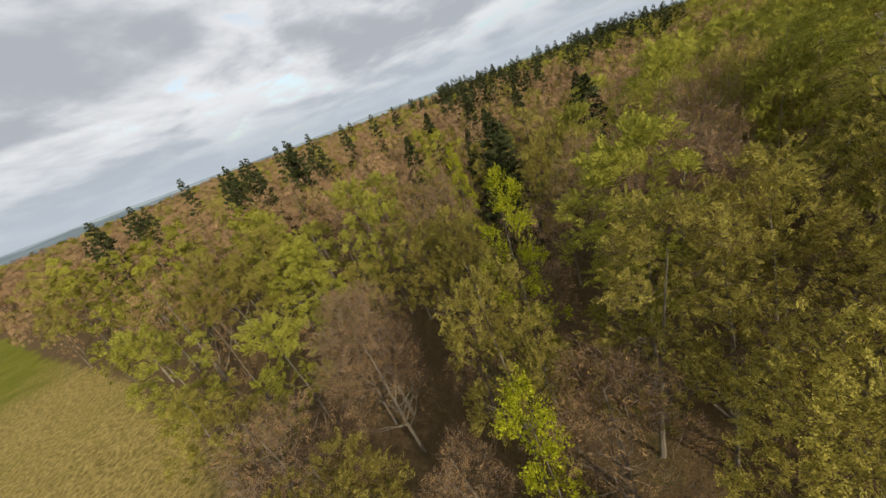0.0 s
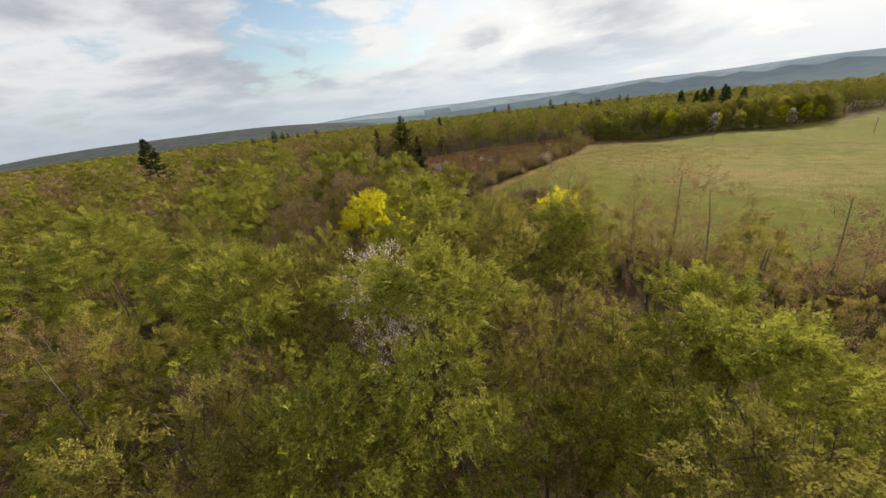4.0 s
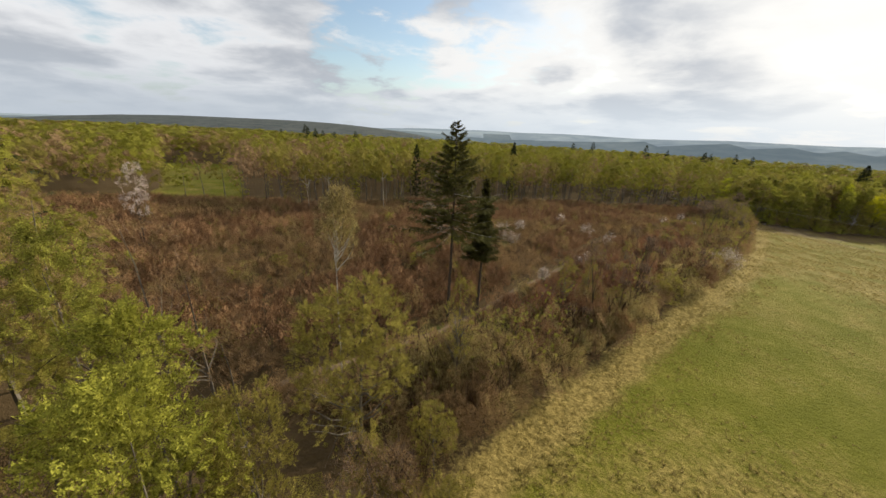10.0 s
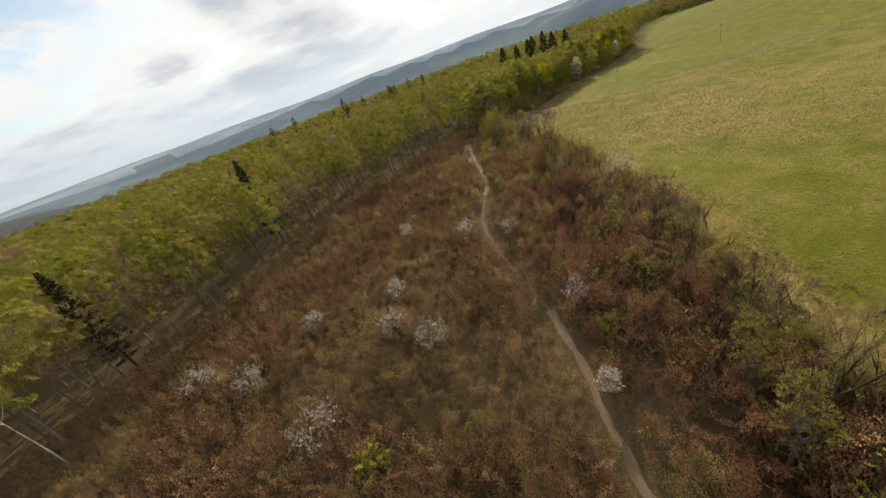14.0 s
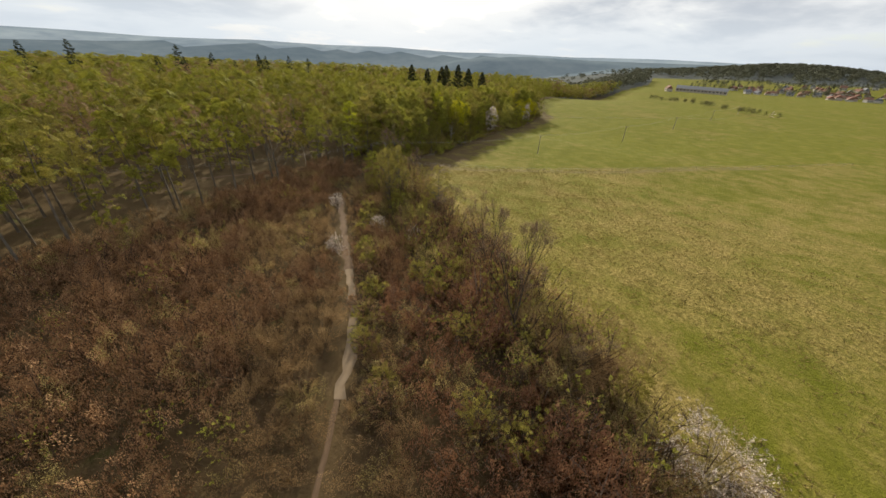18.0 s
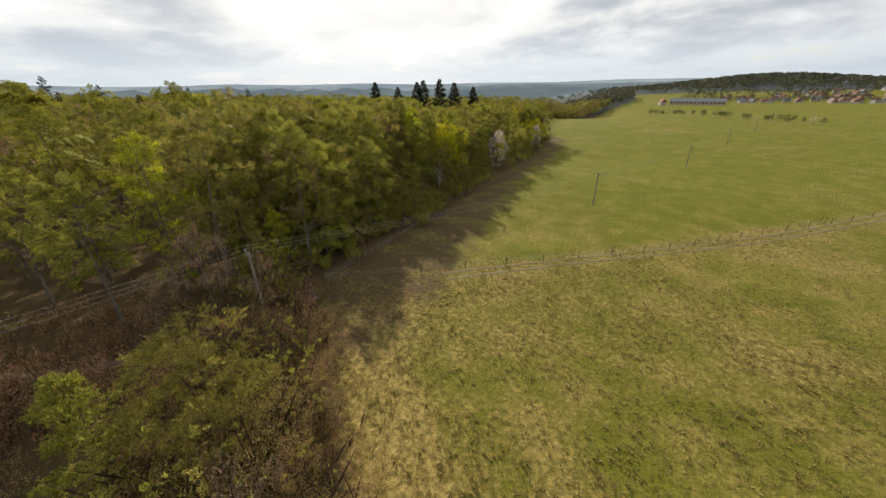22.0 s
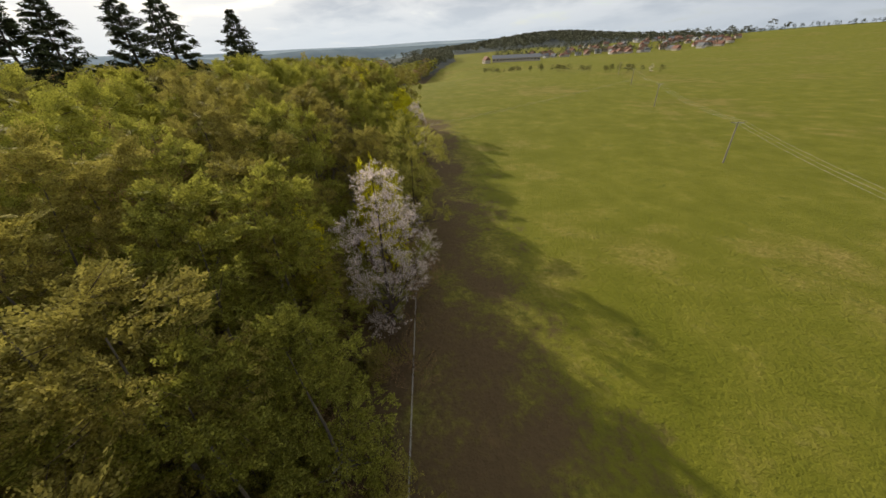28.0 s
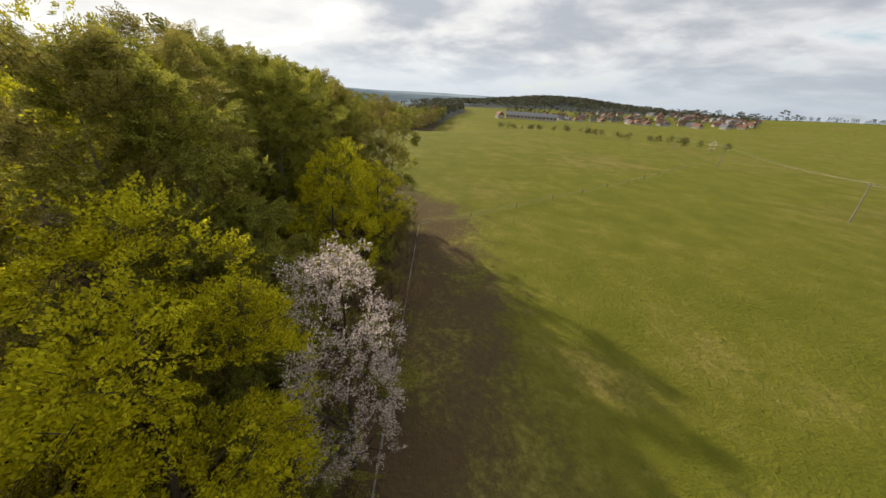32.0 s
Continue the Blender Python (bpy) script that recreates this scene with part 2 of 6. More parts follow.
NEEDLE_MASS = foliage("spruce_needle_mass", (0.022, 0.030, 0.012), (0.038, 0.048, 0.017), (0.066, 0.074, 0.026), 0.10, 5.0, 0.62)
WILLOW = foliage("willow_catkins", (0.230, 0.220, 0.028), (0.340, 0.315, 0.045), (0.600, 0.550, 0.150), 0.40, 17.0, 0.40)
ALDERHAZE = foliage("alder_twig_haze", (0.230, 0.180, 0.068), (0.340, 0.265, 0.100), (0.470, 0.375, 0.155), 0.60, 11.0, 0.34, 0.6)
LIME = foliage("lime_leaves", (0.247, 0.278, 0.015), (0.347, 0.373, 0.019), (0.493, 0.493, 0.036), 0.58)
THORN = foliage("blackthorn_blossom", (0.450, 0.360, 0.290), (0.560, 0.460, 0.385), (0.760, 0.670, 0.590), 0.3, 11.0, 0.40)
REDDISH = foliage("alder_catkins", (0.190, 0.120, 0.072), (0.270, 0.178, 0.108), (0.360, 0.250, 0.160), 0.45, 13.0, 0.26, 0.7)
REDHAZE = foliage("red_scrub_sprays", (0.190, 0.085, 0.046), (0.276, 0.132, 0.071), (0.380, 0.213, 0.117), 0.35, 9.0, 0.38, 0.35, vary=0.6, tilts=1.4)
SCRUBHAZE = foliage("scrub_sprays", (0.198, 0.096, 0.048), (0.300, 0.166, 0.084), (0.408, 0.254, 0.134), 0.20, 9.0, 0.38, 0.35, vary=0.6, tilts=1.4)
TWIG = twiggy("twigs", (0.085, 0.060, 0.042), (0.145, 0.108, 0.080))
SCRUB = twiggy("scrub_twigs", (0.085, 0.050, 0.032), (0.140, 0.090, 0.056))
REDTWIG = twiggy("red_brown_twigs", (0.190, 0.130, 0.090), (0.320, 0.240, 0.175))
BARK = barky("grey_bark", (0.095, 0.080, 0.060), (0.200, 0.172, 0.135))
DARKBARK = barky("dark_bark", (0.040, 0.030, 0.022), (0.095, 0.072, 0.052))
PALEBARK = barky("pale_bark", (0.300, 0.270, 0.220), (0.520, 0.490, 0.430))
DEADWOOD = barky("bleached_wood", (0.380, 0.350, 0.310), (0.580, 0.550, 0.500))
POLEWOOD = barky("weathered_pole", (0.190, 0.170, 0.135), (0.330, 0.300, 0.250), 5)
POSTWOOD = barky("fence_wood", (0.110, 0.085, 0.060), (0.220, 0.175, 0.130), 8)
STEEL = plain("galvanised_steel", (0.22, 0.22, 0.21), (0.36, 0.36, 0.35), 6, 0.55, 0.6)
WIRE = plain("bright_wire", (0.34, 0.33, 0.29), (0.46, 0.44, 0.40), 3, 0.5, 0.3)
PORCELAIN = plain("brown_porcelain", (0.07, 0.035, 0.02), (0.11, 0.06, 0.035), 20, 0.25)
RENDERED = plain("pale_render", (0.36, 0.31, 0.25), (0.50, 0.44, 0.37), 0.15)
WHITEWALL = plain("white_render", (0.44, 0.41, 0.37), (0.58, 0.55, 0.50), 0.2)
REDROOF = plain("red_roof_tiles", (0.17, 0.080, 0.058), (0.25, 0.125, 0.090), 0.3)
BROWNROOF = plain("brown_roof_tiles", (0.15, 0.075, 0.055), (0.22, 0.12, 0.085), 0.3)
GREYROOF = plain("grey_sheet_roof", (0.13, 0.135, 0.15), (0.20, 0.205, 0.22), 0.3, 0.75)
PANE = plain("dark_glass", (0.03, 0.035, 0.04), (0.06, 0.065, 0.07), 1.0, 0.15)


def make_ground_material():
    """Pasture, leaf litter, scrub floor, fields and woods far off, by the sheet's own masks."""
    def build(t):
        co = position(t)
        field = node(t, "ShaderNodeAttribute", attribute_name="field").outputs["Fac"]
        far = node(t, "ShaderNodeAttribute", attribute_name="woods").outputs["Fac"]
        n1 = noise_n(t, co, 0.020, 4, 0.6)
        n2 = noise_n(t, co, 0.16, 5, 0.65, 0.15)
        n3 = noise_n(t, co, 1.7, 5, 0.7)
        n4 = noise_n(t, co, 2.0, 5, 0.72)
        green = mix_n(t, step_n(t, n2, 0.25, 0.75), (0.118, 0.124, 0.010), (0.170, 0.164, 0.019))
        green = mix_n(t, math_n(t, "MULTIPLY", step_n(t, n1, 0.50, 0.68), 0.34), green, (0.160, 0.132, 0.030))
        n5 = noise_n(t, co, 0.55, 5, 0.7, 0.4)
        clumps = math_n(t, "MULTIPLY", step_n(t, n2, 0.42, 0.58), 0.6)
        green = mix_n(t, math_n(t, "MULTIPLY", step_n(t, n5, 0.55, 0.68), clumps), green, (0.062, 0.088, 0.008))
        green = mix_n(t, math_n(t, "MULTIPLY", math_n(t, "MULTIPLY", step_n(t, n5, 0.42, 0.30), clumps), 0.5), green, (0.230, 0.200, 0.060))
        dry = mix_n(t, step_n(t, n3, 0.30, 0.70), (0.130, 0.096, 0.024), (0.385, 0.295, 0.098))
        dryness = node(t, "ShaderNodeAttribute", attribute_name="dry").outputs["Fac"]
        amount = math_n(t, "ADD", math_n(t, "MULTIPLY", n1, 0.45), math_n(t, "ADD", math_n(t, "MULTIPLY", n2, 0.50), math_n(t, "MULTIPLY", n3, 0.20)))
        amount = step_n(t, math_n(t, "ADD", amount, math_n(t, "MULTIPLY", dryness, 0.27)), 0.57, 0.90)
        grass = mix_n(t, amount, green, dry)
        # dark mottling in the colour stands for shade among the tussocks
        tuft = step_n(t, n4, 0.42, 0.62)
        grass = mix_n(t, math_n(t, "MULTIPLY", math_n(t, "MULTIPLY", tuft, 0.55), math_n(t, "ADD", math_n(t, "MULTIPLY", math_n(t, "MINIMUM", dryness, math_n(t, "SUBTRACT", 1.5, dryness)), 0.8), 0.15)), grass, (0.080, 0.074, 0.016))
        litter = mix_n(t, n3, (0.080, 0.055, 0.026), (0.135, 0.092, 0.046))
        litter = mix_n(t, step_n(t, n2, 0.55, 0.8), litter, (0.070, 0.080, 0.020))
        edge = step_n(t, math_n(t, "ADD", field, math_n(t, "ADD", math_n(t, "MULTIPLY", math_n(t, "SUBTRACT", n3, 0.5), 4.0), math_n(t, "MULTIPLY", math_n(t, "SUBTRACT", n2, 0.5), 7.0))), -1.2, 1.2)
        c = mix_n(t, edge, litter, grass)
        # far woods in blue-grey: the haze of distance is painted into them
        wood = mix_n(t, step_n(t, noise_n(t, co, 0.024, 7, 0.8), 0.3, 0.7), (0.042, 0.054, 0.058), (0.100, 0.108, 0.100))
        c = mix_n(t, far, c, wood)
        relief = math_n(t, "ADD", math_n(t, "MULTIPLY", n3, 0.6), math_n(t, "MULTIPLY", n4, 0.4))
        return principled(t, c, 0.95, spec=0.1, bump=relief, strength=1.0, dist=0.6)
    return material("ground", build)


GROUND = make_ground_material()


def make_hazed_material(name, low, high):
    """Woods and open land far off, in long patches, with the haze put into the colour."""
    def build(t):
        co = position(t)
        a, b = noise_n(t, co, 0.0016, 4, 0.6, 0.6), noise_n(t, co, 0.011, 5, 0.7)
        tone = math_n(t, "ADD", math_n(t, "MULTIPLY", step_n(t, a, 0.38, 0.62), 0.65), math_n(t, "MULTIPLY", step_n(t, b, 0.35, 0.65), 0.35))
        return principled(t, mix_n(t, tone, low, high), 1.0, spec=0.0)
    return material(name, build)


# distance haze painted as base colour: paler for the farther land
HAZEHILLS = make_hazed_material("hazed_far_hills", (0.190, 0.240, 0.290), (0.320, 0.375, 0.415))
HAZEWOODS = make_hazed_material("hazed_wooded_hills", (0.120, 0.158, 0.190), (0.180, 0.220, 0.245))
LITTERPATH = plain("leafy_path", (0.092, 0.058, 0.034), (0.180, 0.118, 0.072), 1.6, 0.95, dist=0.05)
# trodden earth with the sun's glint put into its paler colour
DIRT = plain("trodden_earth", (0.160, 0.112, 0.068), (0.275, 0.210, 0.142), 1.2, 0.95, dist=0.03)
TRODDEN = plain("litter_on_earth", (0.110, 0.074, 0.044), (0.205, 0.148, 0.096), 1.3, 0.95, dist=0.04)
RUT = plain("worn_track", (0.118, 0.094, 0.036), (0.200, 0.160, 0.072), 0.9, 0.95, dist=0.05)
TUFT = foliage("grass_blades", (0.150, 0.132, 0.026), (0.250, 0.200, 0.060), (0.420, 0.340, 0.140), 0.5, 12.0, 2.0, 1.0, 0.05)


# ---- the lie of the land ----
SPOTS = np.array([
    (22.8, 98.4, 8.1), (33.6, 74.2, 8.4), (11.4, 70, 10.5), (17, 121, 10),
    (9, 140.5, 11), (-18.7, 156.7, 11.8), (135.6, 182.7, 2.8), (192, 148, 0.65), (195.3, 195, 0.3), (931, -5, -4), (873, -131, -1.5), (809, -224, 0.5), (1158, -84, 8), (1081, -251, 11), (996, -375, 7),
    (97, 227.6, 7.5), (50.5, 171.4, 9.8), (104, 193, 6.6), (274, 166.5, -2.2), (350, 140, -2.4), (285.5, 203.7, -3.5),
    (343, 222, -2.8), (187.5, 208.6, 0.9), (510, 58, -2.5), (584, 136, -3.5), (696, 169, -7.6), (824, 104, -2),
    (685, 249, -16), (0, 0, 12), (0, -60, 12), (-150, 100, 13), (50, -30, 10)])
# broad hills: centre, height, half widths
HILLS = ((1700, -190, 36, 300, 270), (950, -650, 24, 420, 330), (-900, -100, 14, 420, 700), (-250, -900, 10, 700, 350))


def smooth(a, lo, hi):
    s = np.clip((a - lo) / (hi - lo), 0, 1)
    return s * s * (3 - 2 * s)


def height(x, y):
    x, y = np.asarray(x, float), np.asarray(y, float)
    top = np.zeros(x.shape)
    under = np.zeros(x.shape)
    for sx, sy, sz in SPOTS:
        w = 1 / ((x - sx) ** 2 + (y - sy) ** 2 + 225.0) ** 1.5
        top += w * sz
        under += w
    z = top / under
    for cx, cy, hz, rx, ry in HILLS:
        z = z + hz * np.exp(-((x - cx) / rx) ** 2 - ((y - cy) / ry) ** 2)
    z = z + 53 * np.exp(-((x + 960) / 740) ** 4 - ((y - 1450) / 420) ** 2)
    r, az = np.hypot(x - 150, y - 150), np.arctan2(x - 150, y - 150)
    z = z - 62 * smooth(np.cos(az - radians(35)), 0.62, 0.85) * smooth(r, 380, 1000)
    far = 32 + 26 * smooth(np.cos(az - radians(45)), 0.3, 0.6) + 7 * np.sin(x * 0.0021 + 1) * np.cos(y * 0.0017) + 4 * np.sin((x - y) * 0.0049)
    w = smooth(r, 1900, 2900)
    return z * (1 - w) + far * w


def gz(x, y):
    return float(height(np.array([x]), np.array([y]))[0])


# outlines on the plan
FIELD = [(126, 222), (180, 227.5), (260, 230.5), (335, 233.5), (350, 246), (430, 270), (560, 275), (690, 252), (800, 232), (1000, 190),
         (1500, 200), (1500, -1500), (-300, -1500), (-90, -260), (-52, -190), (-30, -142), (-9, -108), (3, -90), (13, -79), (30, -72), (50, -56), (72, -35),
         (76, -14), (52, 8), (28, 30), (14, 43), (4, 53), (-2, 62), (-8, 76), (24, 107), (62, 141), (104, 193)]
CLEARING = [(-8, 76), (24, 107), (62, 141), (104, 193), (126, 222), (113, 228), (100, 233), (82, 229), (43, 223), (15, 207), (-30, 189), (-54, 178),
            (-71, 172), (-112, 170), (-145, 153), (-120, 130), (-90, 110), (-55, 93), (-30, 82)]
GLADE = [(-128, 166), (-98, 182), (-118, 212), (-186, 312), (-240, 296), (-148, 200)]
TRAIL = [(-30, 84), (-21.4, 90.4), (-8.8, 100.8), (-2.3, 109.4), (3.6, 117.2), (9.4, 123.3), (18.5, 134.0), (23.0, 141.8), (30.8, 153.8), (38.5, 163), (53, 172.5), (58.4, 176.1), (83.8, 204.7), (92, 213), (112, 221), (140, 206), (157, 189), (182, 162), (212, 132), (240, 102)]


WOODTRACK = [(80, 252), (90.2, 245), (96.7, 240.6), (102.2, 234.3), (104.5, 229), (106.5, 225.5), (112, 224.0), (119, 224.5)]


def inside(poly, x, y):
    x, y = np.asarray(x, float), np.asarray(y, float)
    c = np.zeros(x.shape, bool)
    for (x1, y1), (x2, y2) in zip(poly, poly[1:] + poly[:1]):
        if y1 != y2:
            c ^= ((y1 > y) != (y2 > y)) & (x < (x2 - x1) * (y - y1) / (y2 - y1) + x1)
    return c


def away(line, x, y, closed=False):
    x, y = np.asarray(x, float), np.asarray(y, float)
    best = np.full(x.shape, 1e9)
    pairs = list(zip(line, line[1:])) + ([(line[-1], line[0])] if closed else [])
    for (x1, y1), (x2, y2) in pairs:
        dx, dy = x2 - x1, y2 - y1
        s = np.clip(((x - x1) * dx + (y - y1) * dy) / (dx * dx + dy * dy), 0, 1)
        best = np.minimum(best, np.hypot(x - x1 - s * dx, y - y1 - s * dy))
    return best


def fill(me, co, quads, mats=None, smooth_shade=False):
    """Load a mesh of quads from arrays."""
    me.vertices.add(len(co))
    me.vertices.foreach_set("co", np.ascontiguousarray(co, np.float32).ravel())
    me.loops.add(len(quads) * 4)
    me.loops.foreach_set("vertex_index", np.ascontiguousarray(quads, np.int32).ravel())
    me.polygons.add(len(quads))
    me.polygons.foreach_set("loop_start", np.arange(0, len(quads) * 4, 4, dtype=np.int32))
    if mats is not None:
        me.polygons.foreach_set("material_index", np.ascontiguousarray(mats, np.int32))
    me.polygons.foreach_set("use_smooth", np.full(len(quads), smooth_shade))
    me.update(calc_edges=True)
    return me


def dryness(x, y):
    """How far the pasture is straw-coloured: all this side of the track, along the path's strip and the fence."""
    corner = 1 - smooth((x - 126) * 0.70 + (y - 222) * 0.71, -2, 6)
    wave = 0.5 + 0.5 * np.sin(x * 0.11 + 1.2 * np.sin(y * 0.07)) * np.sin(y * 0.09 + 0.8 * np.sin(x * 0.06))
    dry = corner * (0.04 + 0.66 * smooth(x, 62, 112) * (1 - 0.55 * smooth(x, 122, 170)) + 0.24 * wave) * smooth(y, 20, 80) + 1.3 * smooth(y, -60, -85) * smooth(y, -190, -150) * smooth(x, 160, 90)
    dry = dry + 0.85 * np.exp(-((x - 22) / 17) ** 2 - ((y - 63) / 15) ** 2)
    dry = dry + 1.5 * smooth(away(FIELD[-5:] + FIELD[:1], x, y), 6.5, 3.0)
    dry = dry + 0.15 * smooth(away(FIELD[:4], x, y), 14, 5)
    return dry + 0.45 * smooth(away([(129, 222.5), (149, 203.6), (188.4, 162.0), (240.3, 106.7)], x, y), 4.5, 1.5)


def make_ground():
    def axis(lo, hi, a, b):
        out, s, v = list(np.arange(a, b + 0.1, 4.0)), 4.0, b
        while v < hi:
            s *= 1.09
            v += s
            out.append(v)
        s, v = 4.0, a
        while v > lo:
            s *= 1.09
            v -= s
            out.insert(0, v)
        return np.array(out)
    xs, ys = axis(-3200, 3300, -140, 420), axis(-3200, 3300, -130, 300)
    X, Y = np.meshgrid(xs, ys)
    x, y = X.ravel(), Y.ravel()
    n, m = len(xs), len(ys)
    i = (np.arange(m - 1)[:, None] * n + np.arange(n - 1)[None, :]).ravel()
    quads = np.stack([i, i + 1, i + n + 1, i + n], 1)
    co = np.stack([x, y, height(x, y)], 1)
    mid = co[quads].mean(1)
    out = np.hypot(mid[:, 0] - 150, mid[:, 1] - 150) > 1950
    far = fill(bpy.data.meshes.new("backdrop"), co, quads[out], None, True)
    far.materials.append(HAZEHILLS)
    far.materials.append(HAZEWOODS)
    # nearer faces take the darker tone, as if through less haze
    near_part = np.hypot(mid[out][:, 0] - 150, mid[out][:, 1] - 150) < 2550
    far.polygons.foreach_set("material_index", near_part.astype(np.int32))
    tagged(new("backdrop", far), "wooded hills and plain in the far distance, haze painted pale blue", "hills", kind="structure")
    me = fill(bpy.data.meshes.new("ground"), co, quads[~out], None, True)
    sd = np.minimum(away(FIELD, x, y, True), 30.0) * np.where(inside(FIELD, x, y), 1, -1)
    gl = np.minimum(away(GLADE, x, y, True), 30.0) * np.where(inside(GLADE, x, y), 1, -1)
    sd = np.maximum(sd, gl)
    # leaf litter along the wood's foot, widened to darken the shadow strip too
    north = away(FIELD[0:6], x, y)
    sd = np.where((x > 118) & (y > 150), np.minimum(sd, np.maximum((north - 9.0) * 0.25 - 1.0 * smooth(x, 215, 150), -0.8)), sd)
    dry = dryness(x, y)
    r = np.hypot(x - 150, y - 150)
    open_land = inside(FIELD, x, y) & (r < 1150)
    # mask of the distant woods that get the haze tint
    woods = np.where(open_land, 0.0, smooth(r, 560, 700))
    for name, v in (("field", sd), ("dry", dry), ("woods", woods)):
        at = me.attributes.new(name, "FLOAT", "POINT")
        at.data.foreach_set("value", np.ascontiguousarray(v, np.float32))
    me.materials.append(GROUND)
    return tagged(new("ground", me), "rolling pasture and leaf-covered woodland floor on a plateau", "ground", kind="structure")


make_ground()


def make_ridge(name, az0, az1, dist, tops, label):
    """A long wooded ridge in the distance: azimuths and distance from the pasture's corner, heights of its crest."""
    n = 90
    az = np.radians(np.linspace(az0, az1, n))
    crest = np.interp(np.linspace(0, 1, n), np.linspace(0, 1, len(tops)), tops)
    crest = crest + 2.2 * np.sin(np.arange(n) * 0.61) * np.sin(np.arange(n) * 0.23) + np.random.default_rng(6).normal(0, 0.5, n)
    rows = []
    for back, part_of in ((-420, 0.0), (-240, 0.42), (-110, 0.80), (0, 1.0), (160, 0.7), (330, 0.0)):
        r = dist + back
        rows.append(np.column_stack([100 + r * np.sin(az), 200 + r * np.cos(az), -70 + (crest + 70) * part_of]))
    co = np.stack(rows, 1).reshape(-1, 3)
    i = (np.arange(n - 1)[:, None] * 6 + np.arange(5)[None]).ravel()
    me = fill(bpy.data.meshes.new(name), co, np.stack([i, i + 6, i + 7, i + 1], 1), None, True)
    # the ridge's haze is in its colour as well
    me.materials.append(HAZEWOODS)
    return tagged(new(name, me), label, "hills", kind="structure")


make_ridge("backdrop", 57, 97, 2350, (-30, 8, 30, 41, 43, 39, 33, 26, 12, -30), "wooded ridge behind the valley, haze painted blue-green")


def ribbon(name, line, width, mat, lift, label, wander=0.25, seed=1):
    rng = np.random.default_rng(seed)
    pts = []
    for (x1, y1), (x2, y2) in zip(line, line[1:]):
        n = max(2, int(math.hypot(x2 - x1, y2 - y1) / 1.5))
        pts += [(x1 + (x2 - x1) * k / n, y1 + (y2 - y1) * k / n) for k in range(n)]
    p = np.array(pts + [line[-1]])
    for _ in range(12):
        p[1:-1] = (p[:-2] + 2 * p[1:-1] + p[2:]) / 4
    p[1:-1] += rng.normal(0, wander * 0.3, (len(p) - 2, 2))
    d = np.gradient(p, axis=0)
    d /= np.linalg.norm(d, axis=1)[:, None]
    s = np.stack([-d[:, 1], d[:, 0]], 1)
    rows = []
    for k, u in enumerate((-1, -0.5, 0, 0.5, 1)):
        q = p + s * (width / 2 * u * (1 + rng.normal(0, 0.30, len(p))))[:, None]
        rows.append(np.column_stack([q, height(q[:, 0], q[:, 1]) + lift - 0.10 * abs(u) ** 2]))
    co = np.stack(rows, 1).reshape(-1, 3)
    i = (np.arange(len(p) - 1)[:, None] * 5 + np.arange(4)[None]).ravel()
    me = fill(bpy.data.meshes.new(name), co, np.stack([i, i + 1, i + 6, i + 5], 1), None, True)
    me.materials.append(mat)
    return tagged(new(name, me), label, "path", kind="structure")


ribbon("path", TRAIL[:7], 0.95, TRODDEN, 0.12, "trodden earth footpath between brown scrub", 0.45, 3)
ribbon("path", TRAIL[6:10] + [(50, 170.8)], 0.5, LITTERPATH, 0.12, "narrow leaf-strewn footpath half hidden by scrub")
ribbon("path", [(50, 170.8)] + TRAIL[10:12] + [(69, 188)], 1.1, DIRT, 0.13, "trodden earth footpath through brown scrub, painted paler for the sun", 0.45)
ribbon("path", [(68.4, 187.3), (75.5, 194.8)] + TRAIL[12:14], 1.25, LITTERPATH, 0.135, "leaf-strewn footpath at the end of the scrub", 0.6, 4)
ribbon("wood_track", WOODTRACK, 1.2, LITTERPATH, 0.10, "grassy earth track leading into the wood", 0.3, 9)
for k, off in enumerate((-0.95, 0.95)):
    ribbon("field_track", [(x + 0.7 + off * 0.72, y + 0.7 + off * 0.69) for x, y in [(139, 209.5), (143, 206), (158.3, 190.4), (183.3, 163), (213.3, 133), (241, 103)]], 0.95, RUT, 0.07, "worn wheel rut of a farm track across the pasture", 0.15, 5 + k)


# ---- trees: shapes as arrays of quads ----
class Soup:
    """Quads gathered in arrays, with a material number each."""

    def __init__(self):
        self.co, self.q, self.m, self.n = [], [], [], 0

    def add(self, co, quads, mat):
        self.co.append(np.asarray(co, float))
        self.q.append(np.asarray(quads, int) + self.n)
        self.m.append(np.full(len(quads), mat, int))
        self.n += len(co)

    def stretch(self, by):
        self.co = [c * by for c in self.co]

    def arrays(self):
        return np.concatenate(self.co), np.concatenate(self.q), np.concatenate(self.m)

    def mesh(self, name, mats):
        me = fill(bpy.data.meshes.new(name), *self.arrays())
        for m in mats:
            me.materials.append(m)
        return me


